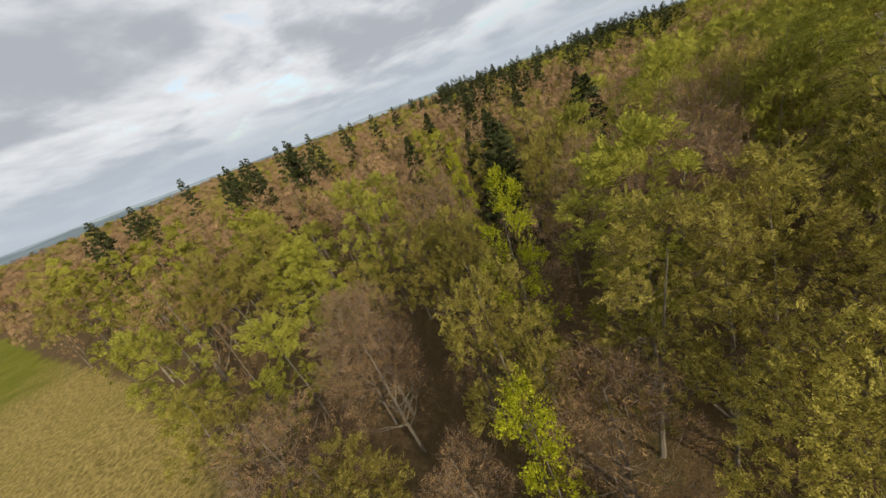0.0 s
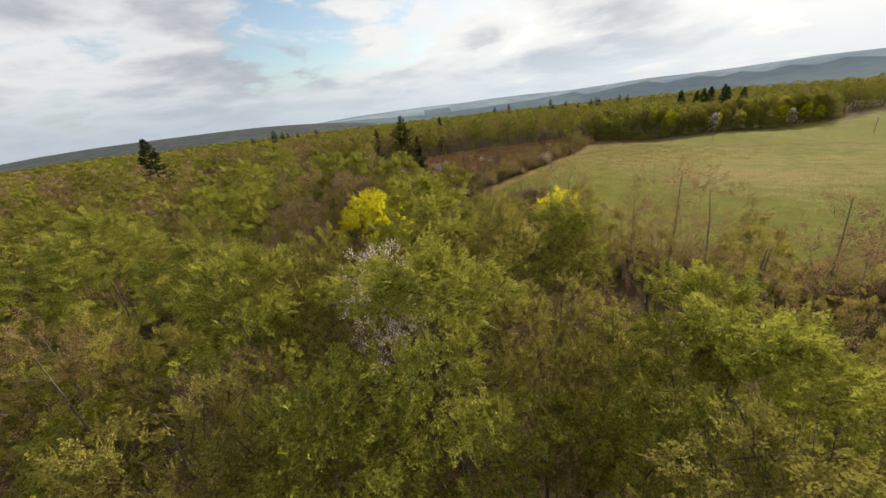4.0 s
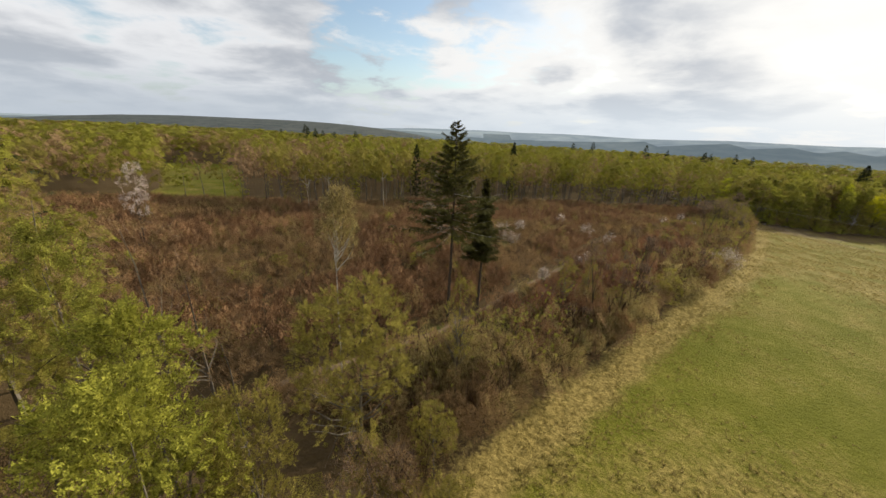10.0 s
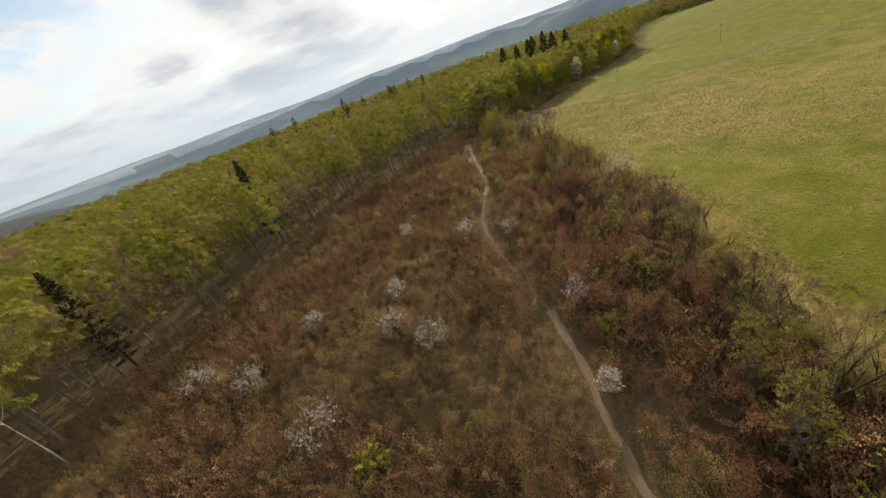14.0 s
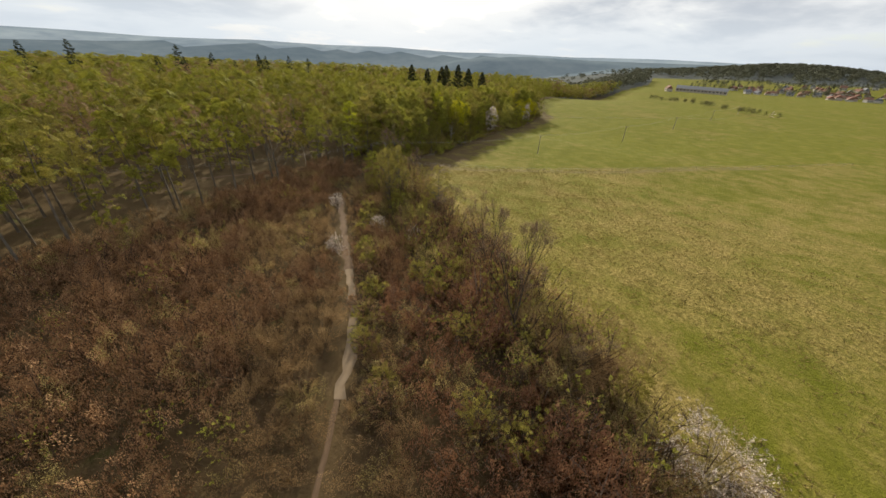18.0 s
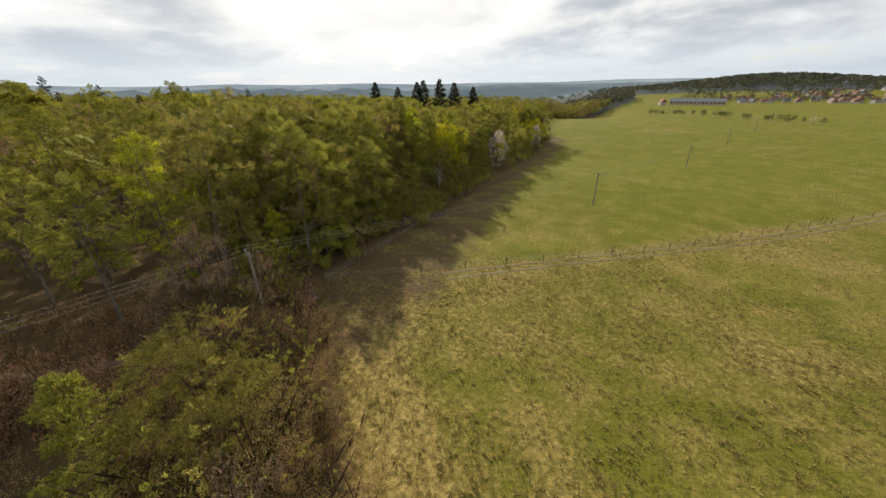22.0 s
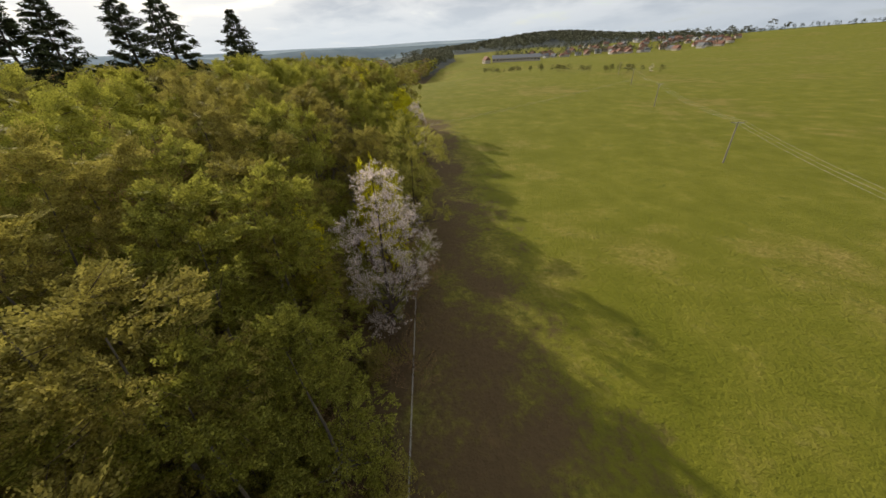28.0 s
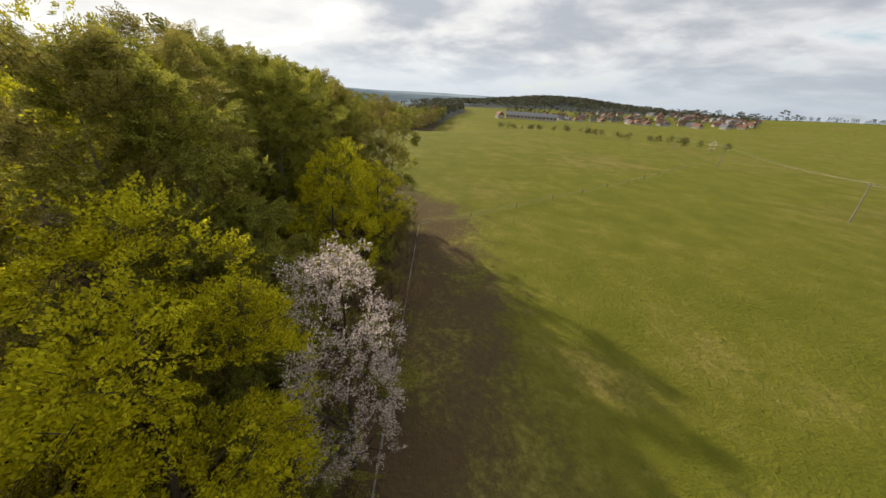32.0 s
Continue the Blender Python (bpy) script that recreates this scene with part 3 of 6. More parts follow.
def tube(soup, pts, radii, sides, mat):
    pts, radii = np.asarray(pts, float), np.asarray(radii, float)
    d = np.gradient(pts, axis=0)
    d /= np.linalg.norm(d, axis=1)[:, None] + 1e-9
    ref = np.where(np.abs(d[:, 2:3]) > 0.9, np.array([[1.0, 0, 0]]), np.array([[0, 0, 1.0]]))
    a = np.cross(d, ref)
    a /= np.linalg.norm(a, axis=1)[:, None] + 1e-9
    b = np.cross(d, a)
    ang = np.arange(sides) * 2 * np.pi / sides
    ring = np.cos(ang)[None, :, None] * a[:, None] + np.sin(ang)[None, :, None] * b[:, None]
    co = (pts[:, None] + ring * radii[:, None, None]).reshape(-1, 3)
    i, j = np.arange(len(pts) - 1)[:, None] * sides, np.arange(sides)[None]
    k = (j + 1) % sides
    first = soup.n
    soup.add(co, np.stack([i + j, i + k, i + sides + k, i + sides + j], -1).reshape(-1, 4), mat)
    return first


def weld(soup, a, b):
    """Joins a limb whose first ring starts at vertex b to the edge at vertex a of what bears it."""
    soup.q.append(np.array([[a, a + 1, b + 1, b]]))
    soup.m.append(np.zeros(1, int))


def kites(soup, at, along, normal, length, width, mat, fold=0.15):
    """Leaf-shaped quads at points, pointing along, with their faces to normal."""
    along = along / (np.linalg.norm(along, axis=1)[:, None] + 1e-9)
    side = np.cross(normal, along)
    side /= np.linalg.norm(side, axis=1)[:, None] + 1e-9
    up = np.cross(along, side)
    length, width = np.broadcast_to(length, len(at))[:, None], np.broadcast_to(width, len(at))[:, None]
    mid = at + along * length * 0.45 + up * width * fold
    co = np.stack([at, mid + side * width, at + along * length, mid - side * width], 1).reshape(-1, 3)
    soup.add(co, np.arange(len(at) * 4).reshape(-1, 4), mat)


def unit(v):
    return v / (np.linalg.norm(v, axis=-1, keepdims=True) + 1e-9)


# kind: where the crown begins, its radius, the share of sprays in leaf, leaf size
KINDS = {
    "beech": dict(form="tiers", base=0.36, radius=5.5, dense=1.4, leafy=0.98, size=1.0, leaf=LEAF, bark=BARK),
    "beech_low": dict(form="tiers", blade=1.1, base=0.10, radius=5.3, dense=1.4, leafy=0.98, size=1.0, leaf=LEAF, bark=BARK),
    "beech_tall": dict(form="tiers", stem=1.15, base=0.50, radius=4.5, dense=1.2, leafy=0.98, size=1.0, leaf=LEAF, bark=BARK),
    "hornbeam_open": dict(form="tiers", base=0.40, radius=5.2, dense=0.68, leafy=0.56, size=0.9, leaf=OLIVE, bark=BARK),
    "hornbeam_tall": dict(stem=1.15, base=0.50, radius=4.2, leafy=0.72, size=0.9, leaf=OLIVE, bark=BARK),
    "hornbeam": dict(base=0.36, radius=4.9, leafy=0.72, size=0.9, leaf=OLIVE, bark=BARK),
    "hornbeam_low": dict(form="tiers", blade=1.1, base=0.10, radius=5.0, dense=1.25, leafy=0.86, size=0.9, leaf=OLIVE, bark=BARK),
    "oak": dict(base=0.38, radius=5.2, leafy=0.06, size=0.8, buds=1, leaf=BUDS, bark=BARK),
    "maple": dict(taper=0.12, dense=1.5, base=0.18, radius=4.3, leafy=0.97, size=1.0, leaf=MAPLE, bark=DARKBARK),
    "maple_high": dict(dense=1.0, base=0.66, radius=4.5, leafy=0.72, size=1.0, leaf=MAPLE, bark=DARKBARK),
    "maple_round": dict(dense=1.6, taper=0.0, base=0.30, radius=6.6, leafy=0.97, size=1.0, leaf=YELLOWGREEN, bark=DARKBARK),
    "cherry_thin": dict(buds=0, base=0.60, radius=3.6, leafy=0.50, size=0.8, leaf=BLOSSOM, bark=DARKBARK),
    "cherry": dict(taper=0.12, dense=1.6, base=0.10, radius=4.0, leafy=0.93, size=0.8, leaf=BLOSSOM, bark=DARKBARK),
    "alder": dict(stem=1.6, limbs=2, limb=1.7, base=0.34, radius=4.1, leafy=0.10, size=0.8, leaf=REDDISH, bark=DARKBARK),
    "birch": dict(stem=0.5, base=0.52, radius=2.9, leafy=0.85, size=0.9, leaf=OLIVE, bark=PALEBARK),
    "birch_tall": dict(stem=0.6, base=0.68, radius=2.9, leafy=0.62, size=0.9, leaf=ALDERHAZE, bark=PALEBARK),
    "cherry_open": dict(buds=0, stem=0.7, base=0.36, radius=3.2, leafy=0.62, size=0.8, leaf=BLOSSOM, bark=DARKBARK),
    "alder_leafing": dict(buds=0, stem=1.7, limbs=2, limb=1.8, base=0.26, radius=4.2, leafy=0.42, size=0.8, leaf=OLIVE, bark=BARK),
    "budding": dict(taper=0.12, stem=0.4, dense=1.8, base=0.03, radius=4.6, leafy=0.92, size=0.9, leaf=ALDERHAZE, bark=DARKBARK),
    "lime": dict(form="tiers", base=0.10, radius=4.4, leafy=0.98, size=1.0, dense=1.25, leaf=LIME, bark=BARK),
    "orchard": dict(taper=0.1, base=0.22, radius=6.2, leafy=0.97, size=1.0, leaf=HEDGE, bark=DARKBARK),
    "willow": dict(taper=0.12, stem=0.35, dense=2.4, base=0.02, radius=5.2, leafy=0.97, size=0.8, leaf=WILLOW, bark=DARKBARK),
    "ash": dict(stem=0.9, limbs=2, limb=1.1, base=0.26, radius=4.8, leafy=0.0, size=0.8, buds=0, leaf=BUDS, bark=BARK),
    "snag": dict(stem=0.6, limbs=2, limb=0.8, base=0.30, radius=4.6, leafy=0.0, size=0.8, buds=0, leaf=BUDS, bark=DEADWOOD),
    "bush": dict(taper=0.12, stem=0.4, dense=1.8, base=0.03, radius=4.8, leafy=0.92, size=0.9, leaf=OLIVE, bark=DARKBARK),
}
#        lobes, sprays a lobe, blades a spray and their length, limbs, trunk sides, twigs, bare blades and their length, twig width
LODS = {0: (15, 28, 6, 0.70, 16, 6, 5, 4, 0.72, 0.014), 1: (12, 13, 4, 1.12, 7, 4, 1, 2, 1.15, 0.02),
        2: (12, 9, 2, 1.35, 0, 3, 0, 1, 1.5, 0.05), 3: (9, 7, 1, 2.1, 0, 3, 0, 1, 2.2, 0.1), 4: (6, 4, 1, 3.4, 0, 3, 0, 1, 3.6, 0.1)}


def broadleaf(kind, lod, seed, tall=22.0):
    """Trunk and crown of one tree, about 22 m high, standing at the origin. Crown materials: leaf, twig."""
    k, rng = KINDS[kind], np.random.default_rng(seed)
    lobes, sprays, per, size, limbs, sides, twigs, buds, bud, thick = LODS[lod]
    trunk, crown = Soup(), Soup()
    lean = rng.normal(0, 0.5, 2)
    hs = np.linspace(0, 0.88, 7)
    bend = np.cumsum(rng.normal(0, 0.16, (7, 2)), 0)
    line = np.column_stack([lean[0] * hs ** 2 * 2 + bend[:, 0] * hs, lean[1] * hs ** 2 * 2 + bend[:, 1] * hs, hs * tall - 0.4])
    bole = tube(trunk, line, (0.24 * (1 - hs) ** 1.35 + 0.02) * k.get("stem", 1.0), sides, 0)
    base, R = k["base"], k["radius"]
    tiers = k.get("form") == "tiers"
    if tiers:
        # boughs in storeys round the stem, each a flat fan of sprays that rises from the stem and dips at its tip
        lobes, sprays = lobes * 2, max(2, sprays // 2)
        u = np.linspace(0.0, 0.98, lobes) + rng.normal(0, 0.012, lobes)
        la = np.arange(lobes) * 2.399 + rng.normal(0, 0.35, lobes)
        span = R * np.clip(1.0 - np.clip(u, 0, 1) ** 2.8, 0.04, 1) ** 0.60 * (0.72 + 0.28 * np.sin(np.clip(u * 4, 0, 1.57))) * rng.uniform(0.70, 1.22, lobes) + 0.35
        n = lobes * sprays
        own = np.repeat(np.arange(lobes), sprays)
        f = np.sqrt(rng.uniform(0.05, 1.0, n))
        across = rng.uniform(-1, 1, n) * (0.20 + 0.42 * f * (1.15 - f)) * 1.25
        go, turn_side = np.column_stack([np.cos(la), np.sin(la)])[own], np.column_stack([-np.sin(la), np.cos(la)])[own]
        flat = go * (f * span[own])[:, None] + turn_side * (across * (0.5 * span[own] + 0.3 * R))[:, None]
        rise = (0.10 + 0.75 * u[own] ** 1.5) * f - 0.30 * f ** 3 - 0.18 * np.abs(across)
        zc = tall * (base + (0.97 - base) * np.clip(u, 0, 1))
        at = np.column_stack([flat, zc[own] + rise * span[own] * 0.8 + rng.normal(0, 0.16, n)])
        out = unit(np.column_stack([go * 0.55 + turn_side * across[:, None] * 0.5, 0.85 - 0.45 * f]) + rng.normal(0, 0.16, (n, 3)))
    else:
        # lobes round the stem, the sprays sit on their shells
        u = np.linspace(0.10, 0.86, lobes) + rng.normal(0, 0.035, lobes)
        la = np.arange(lobes) * 2.399 + rng.normal(0, 0.4, lobes)
        lr = R * np.sin(np.pi * (0.22 + 0.70 * u)) ** 0.8 * rng.uniform(0.45, 0.74, lobes)
        lr[-1] *= 0.2
        centre = np.column_stack([np.cos(la) * lr, np.sin(la) * lr, tall * (base + (0.93 - base) * u)])
        ball = R * rng.uniform(0.40, 0.60, lobes) * (1.05 - k.get("taper", 0.42) * np.clip(u, 0, 1) ** 2)
        n = lobes * sprays
        own = np.repeat(np.arange(lobes), sprays)
        d = rng.normal(0, 1, (n, 3))
        d[:, 2] = np.abs(d[:, 2]) * 0.9 - 0.30
        d[:, :2] += np.column_stack([np.cos(la), np.sin(la)])[own] * 0.45
        out = unit(d)
        at = centre[own] + out * (ball[own] * rng.uniform(0.66, 1.06, n))[:, None] * np.array([1, 1, 1.15])
    at[:, :2] += lean * (at[:, 2:3] / tall) ** 2 * 2
    at[:, 2] = np.minimum(at[:, 2], tall * 0.995)
    stem = np.column_stack([np.interp(at[:, 2] / tall, hs, line[:, 0]), np.interp(at[:, 2] / tall, hs, line[:, 1])])
    for j in range(min(limbs * k.get("limbs", 1), n)):
        i = (j * 7) % n
        end = at[i]
        reach = np.hypot(*(end[:2] - stem[i]))
        h0 = max(0.12 * tall, end[2] - 0.8 - 0.75 * reach)
        start = np.array([np.interp(h0 / tall, hs, line[:, 0]), np.interp(h0 / tall, hs, line[:, 1]), h0])
        s = np.linspace(0, 1, 5)[:, None]
        p = start + (end - start) * s + np.array([0, 0, -0.6]) * (s * (1 - s) * 2)
        p[1:-1] += rng.normal(0, 0.16, (3, 3))
        limb = tube(trunk, p, ((0.10 * (1 - h0 / tall) + 0.026) * (1 - s[:, 0]) + 0.010) * k.get("limb", 1.0), max(3, sides - 2), 0)
        weld(trunk, bole + sides * int(np.clip(round((h0 + 0.4) / tall / 0.1467), 0, 6)), limb)
        for _ in range(1 if lod == 0 else 0):
            at_ring = int(rng.integers(2, 4))
            b = p[at_ring]
            e = b + (out[i] + rng.normal(0, 0.5, 3)) * rng.uniform(0.9, 1.9)
            weld(trunk, limb + at_ring * max(3, sides - 2), tube(trunk, [b, (b + e) / 2 + rng.normal(0, 0.1, 3), e], [0.026, 0.016, 0.006], 3, 0))
    if tiers:
        way = unit(np.column_stack([go + turn_side * across[:, None] * 1.2, 0.30 - 0.55 * f + 0.5 * u[own]]) + rng.normal(0, 0.30, (n, 3)))
    else:
        way = unit(out + np.array([0, 0, 0.55]) + rng.normal(0, 0.35, (n, 3)))     # each spray's own direction
    reach = R * 0.22 * rng.uniform(0.7, 1.4, n)

    def on_sprays(which, count, length, wide, mat, ragged):
        src = np.repeat(which, count)
        if not len(src):
            return
        m = len(src)
        side = unit(np.cross(way[src], rng.normal(0, 1, (m, 3))))
        ln = length * rng.uniform(0.7, 1.3, m)
        if lod < 2:
            p = at[src] + side * (rng.random(m) * reach[src] * 0.45)[:, None] - way[src] * (ln * rng.uniform(0.1, 0.8, m))[:, None]
            nrm = unit(np.array([0, 0, 0.45]) + out[src] * 0.8 + rng.normal(0, ragged * 1.25, (m, 3)))
            to = unit(way[src] + side * 0.55 + rng.normal(0, 0.25, (m, 3)))
        else:
            nrm = unit(out[src] + np.array([0, 0, 0.25]) + rng.normal(0, 0.36, (m, 3)))
            to = rng.normal(0, 1, (m, 3))
            to = unit(to - nrm * (to * nrm).sum(1)[:, None])
            p = at[src] + side * (rng.random(m) * 0.6 * reach[src])[:, None] - to * (ln * 0.5)[:, None]
        kites(crown, p, to, nrm, ln, ln * wide, mat)
    leafy = rng.random(n) < k["leafy"]
    on_sprays(np.nonzero(leafy)[0], int(per * (k.get("dense", 1) if lod == 0 else min(1.25, k.get("dense", 1)) if lod == 1 else 1)), size * 1.12 * k["size"] ** 0.5, (0.28, 0.38)[lod] * k.get("blade", 1.0) if lod < 2 else 0.48, 0, 0.5)
    bare = np.nonzero(~leafy)[0]
    on_sprays(bare, buds * k.get("buds", 1), bud, 0.34 if lod < 2 else 0.44, 0, 0.6)
    tw = np.concatenate([np.repeat(bare, twigs * k.get("twigs", 1)), np.nonzero(leafy)[0][::3] if lod < 2 else np.zeros(0, int)]).astype(int)
    if len(tw):
        to = unit(way[tw] + rng.normal(0, 0.42, (len(tw), 3)))
        ln = R * rng.uniform(0.18, 0.42, len(tw))
        kites(crown, at[tw] + rng.normal(0, R * 0.07, (len(tw), 3)) - to * (ln * 0.5)[:, None], to, rng.normal(0, 1, (len(tw), 3)), ln, thick * rng.uniform(0.7, 1.5, len(tw)), 1, 0)
    return trunk, crown


def conifer(lod, seed, tall=26.0, radius=3.4, bare=0.12, ragged=False):
    """A spruce: tapered trunk, whorls of sagging boughs with hanging needle sprays."""
    rng = np.random.default_rng(seed)
    trunk, crown = Soup(), Soup()
    hs = np.linspace(0, 1, 9)
    sides = 7 if lod == 0 else 4
    bole = tube(trunk, np.column_stack([np.sin(hs * 3) * 0.15, np.cos(hs * 2) * 0.12, hs * tall - 0.4]), 0.30 * (1 - hs) + 0.015, sides, 0)
    n = {0: 132, 1: 92, 2: 44, 3: 20}[lod]
    per = {0: 64, 1: 15, 2: 6, 3: 4}[lod]
    wide = {0: 0.24, 1: 0.34, 2: 0.55, 3: 0.95}[lod]
    for j in range(n):
        u = (j + rng.random()) / n
        u = u if ragged else 1 - (1 - u) ** 1.5
        if ragged and rng.random() < 0.04:
            continue
        h = tall * (bare + (0.985 - bare) * u)
        ln = radius * ((1 - u) ** (1.0 if ragged else 0.76) * 0.97 + (0.05 if ragged else 0.006)) * (rng.uniform(0.62, 1.15) if ragged else rng.uniform(0.7, 1.15))
        if ragged:
            ln *= 0.9 + 0.25 * math.sin(u * 23)
        a = j * 2.399 + rng.normal(0, 0.3)
        d = np.array([math.cos(a), math.sin(a), 0])
        s = np.linspace(0, 1, 5 if lod == 0 else 3)
        sag = (-0.40 * s + 0.50 * s ** 2.2 + 0.35 * u * s) * min(ln, 3.6)
        p = np.array([0, 0, h]) + d * (ln * s)[:, None] + np.array([0, 0, 1]) * sag[:, None]
        if lod < 2:
            bough = tube(trunk, p, 0.018 * (1 - s * 0.7) + 0.004, 3, 1 if (ragged and rng.random() < 0.28) else 0)
            weld(trunk, bole + sides * int(np.clip(round((h + 0.4) / tall * 8), 0, 8)), bough)
        t = rng.uniform(0.12, 0.88 if ragged else 1.0, per)
        c = np.column_stack([np.interp(t, s, p[:, i]) for i in range(3)])
        sd = np.cross(d, [0, 0, 1]) * np.sign(rng.normal(0, 1, per))[:, None]
        way = unit(d * 0.7 + sd * rng.uniform(0.2, 1.0, per)[:, None] + np.array([0, 0, -0.35]) + rng.normal(0, 0.25, (per, 3)))
        size = (0.28 + 0.30 * (1 - u) if lod == 0 else 0.48 + 0.12 * (1 - u)) * (1.25 if ragged else 1.0) * rng.uniform(0.7, 1.4, per) * {0: 1.5, 1: 1.6, 2: 2.2, 3: 3.4}[lod] * (0.5 + 0.5 * min(1.0, (1 - u) * 3) if ragged else 0.4 + 0.6 * min(1.0, (1 - u) * 6))
        kites(crown, c, way, unit(rng.normal(0, 0.5 if lod == 0 else 1.0, (per, 3)) + np.array([0, 0, 1.0 if lod == 0 else 0.3])), size, wide * rng.uniform(0.7, 1.3, per) * (0.5 + 0.5 * min(1.0, (1 - u) * 3) if ragged else 0.4 + 0.6 * min(1.0, (1 - u) * 6)), 0, 0.1)
    return trunk, crown


def bare_fan(lod, seed, tall=22.0):
    """A leafless tree whose stem forks again and again into a fan of fine twigs."""
    rng = np.random.default_rng(seed)
    trunk, crown = Soup(), Soup()
    tips = []

    def grow(p, d, length, radius, left, bearer=None):
        q = p + d * length * 0.5 + rng.normal(0, 0.035 * length, 3)
        e = q + unit(d + rng.normal(0, 0.10, 3) + np.array([0, 0, 0.06])) * length * 0.5
        ring = 6 if left > 3 else 3
        own = tube(trunk, [p, q, e], [radius, radius * 0.85, radius * 0.68], ring, 0)
        if bearer is not None:
            weld(trunk, bearer, own)
        way = unit(e - q)
        if left == 0:
            tips.append((e, way))
            tips.append((q, way))
            return
        turn, n = rng.random() * 6.28, 3 if left in (4, 2) or rng.random() < 0.35 else 2
        side = unit(np.cross(way, np.array([0.3, 0.9, 0.2])))
        other = np.cross(way, side)
        for j in range(n):
            a = turn + j * 6.28 / n + rng.normal(0, 0.3)
            open_by = rng.uniform(0.22, 0.50) if j else rng.uniform(0.05, 0.25)
            go = unit(way + (side * math.cos(a) + other * math.sin(a)) * open_by + np.array([0, 0, 0.05]))
            grow(e, go, length * rng.uniform(0.66, 0.86) if left > 1 else length * 0.7, radius * (0.54 if j else 0.66), left - 1, own + 2 * ring)
    grow(np.array([0, 0, -0.4]), unit(np.array([rng.normal(0, 0.08), rng.normal(0, 0.08), 1.0])), tall * 0.275, 0.26, 5 if lod < 2 else 3)
    high = max(e[2] for e, _ in tips) + 0.9
    at = np.repeat(np.array([e for e, _ in tips]), 5, 0)
    way = unit(np.repeat(np.array([w for _, w in tips]), 5, 0) + rng.normal(0, 0.42, at.shape) + np.array([0, 0, 0.15]))
    kites(crown, at, way, rng.normal(0, 1, at.shape), rng.uniform(0.7, 1.5, len(at)), 0.016, 1, 0)
    few = rng.random(len(at)) < 0.75
    kites(crown, at[few] + way[few] * 0.4, unit(way[few] + rng.normal(0, 0.4, at[few].shape)), rng.normal(0, 1, at[few].shape), rng.uniform(0.6, 1.1, few.sum()), 0.26, 0)
    for soup in (trunk, crown):
        soup.stretch(tall / high)
    return trunk, crown


def shape(kind, lod, seed):
    if kind == "alder":
        return bare_fan(lod, seed)
    return conifer(lod, seed, 26, 3.6) if kind == "spruce" else broadleaf(kind, lod, seed)


MASS = {LEAF: LEAF_MASS, OLIVE: OLIVE_MASS, BUDS: BUD_MASS, ALDERHAZE: BUD_MASS, REDDISH: BUD_MASS}


def crown_mats(kind, lod=0):
    if kind == "spruce":
        return [NEEDLES if lod == 0 else NEEDLE_MASS, TWIG]
    leaf = KINDS[kind]["leaf"]
    return [MASS.get(leaf, leaf) if lod > 1 else leaf, REDTWIG if kind in ("oak", "alder") else TWIG]


BARKS = {k: [v["bark"], v["bark"]] for k, v in KINDS.items()}
BARKS["spruce"] = [DARKBARK, DEADWOOD]
SAY = {
    "beech": ("beech_tree", "beech tree in fresh bright green spring leaf", "tree"),
    "hornbeam": ("hornbeam_tree", "hornbeam tree with sparse olive-green opening leaves", "tree"),
    "beech_tall": ("beech_tree", "tall beech with a long bare stem and fresh green crown", "tree"),
    "hornbeam_open": ("hornbeam_tree", "hornbeam with layered thin sprays of pale opening leaves", "tree"),
    "hornbeam_tall": ("hornbeam_tree", "tall hornbeam with a long bare stem and olive-green crown", "tree"),
    "beech_low": ("beech_tree", "beech tree in fresh green leaf, branched down to the ground", "tree"),
    "hornbeam_low": ("hornbeam_tree", "hornbeam tree with olive-green leaves, branched to the ground", "tree"),
    "oak": ("oak_tree", "oak tree with bare reddish-brown twigs and buds", "tree"),
    "maple": ("maple_tree", "maple tree covered in bright yellow spring flowers", "tree"),
    "maple_round": ("maple_tree", "round maple in bright yellow-green flower at the wood's edge", "tree"),
    "maple_high": ("maple_tree", "maple tree with a crown of bright yellow spring flowers", "tree"),
    "cherry": ("cherry_tree", "wild cherry tree in full white blossom", "tree"),
    "cherry_thin": ("cherry_tree", "wild cherry tree with thin white blossom on bare twigs", "tree"),
    "alder": ("alder_tree", "bare dark-trunked alder tree with thin twigs", "tree"),
    "birch_tall": ("birch_tree", "tall birch with a bare pale trunk and a small flat crown", "tree"),
    "cherry_open": ("cherry_tree", "slender wild cherry in thin white blossom", "tree"),
    "alder_leafing": ("alder_tree", "thin alder tree with the first green leaves", "tree"),
    "birch": ("birch_tree", "slender birch tree with pale trunk and thin leaves", "tree"),
    "ash": ("ash_tree", "bare grey-brown ash tree with fine twigs", "tree"),
    "snag": ("dead_tree", "dead tree with bleached bare branches", "tree"),
    "spruce": ("spruce_tree", "dark green spruce tree with sagging boughs", "tree"),
    "orchard": ("orchard_tree", "low round olive-green orchard tree in the pasture", "tree"),
    "bush": ("willow_bush", "round willow bush with olive-green young leaves", "bush"),
    "budding": ("elder_bush", "round brown bush with opening buds", "bush"),
    "lime": ("lime_tree", "lime tree in very bright yellow-green young leaf", "tree"),
    "willow": ("willow_bush", "broad willow bush covered in pale yellow-green catkins and leaves", "bush"),
}
TEMPLATES = {}


def template(kind, lod, variant):
    key = (kind, lod, variant)
    if key not in TEMPLATES:
        TEMPLATES[key] = shape(kind, lod, 11 + variant * 7 + lod * 31 + sum(map(ord, kind)))
    return TEMPLATES[key]


MASTERS = {}


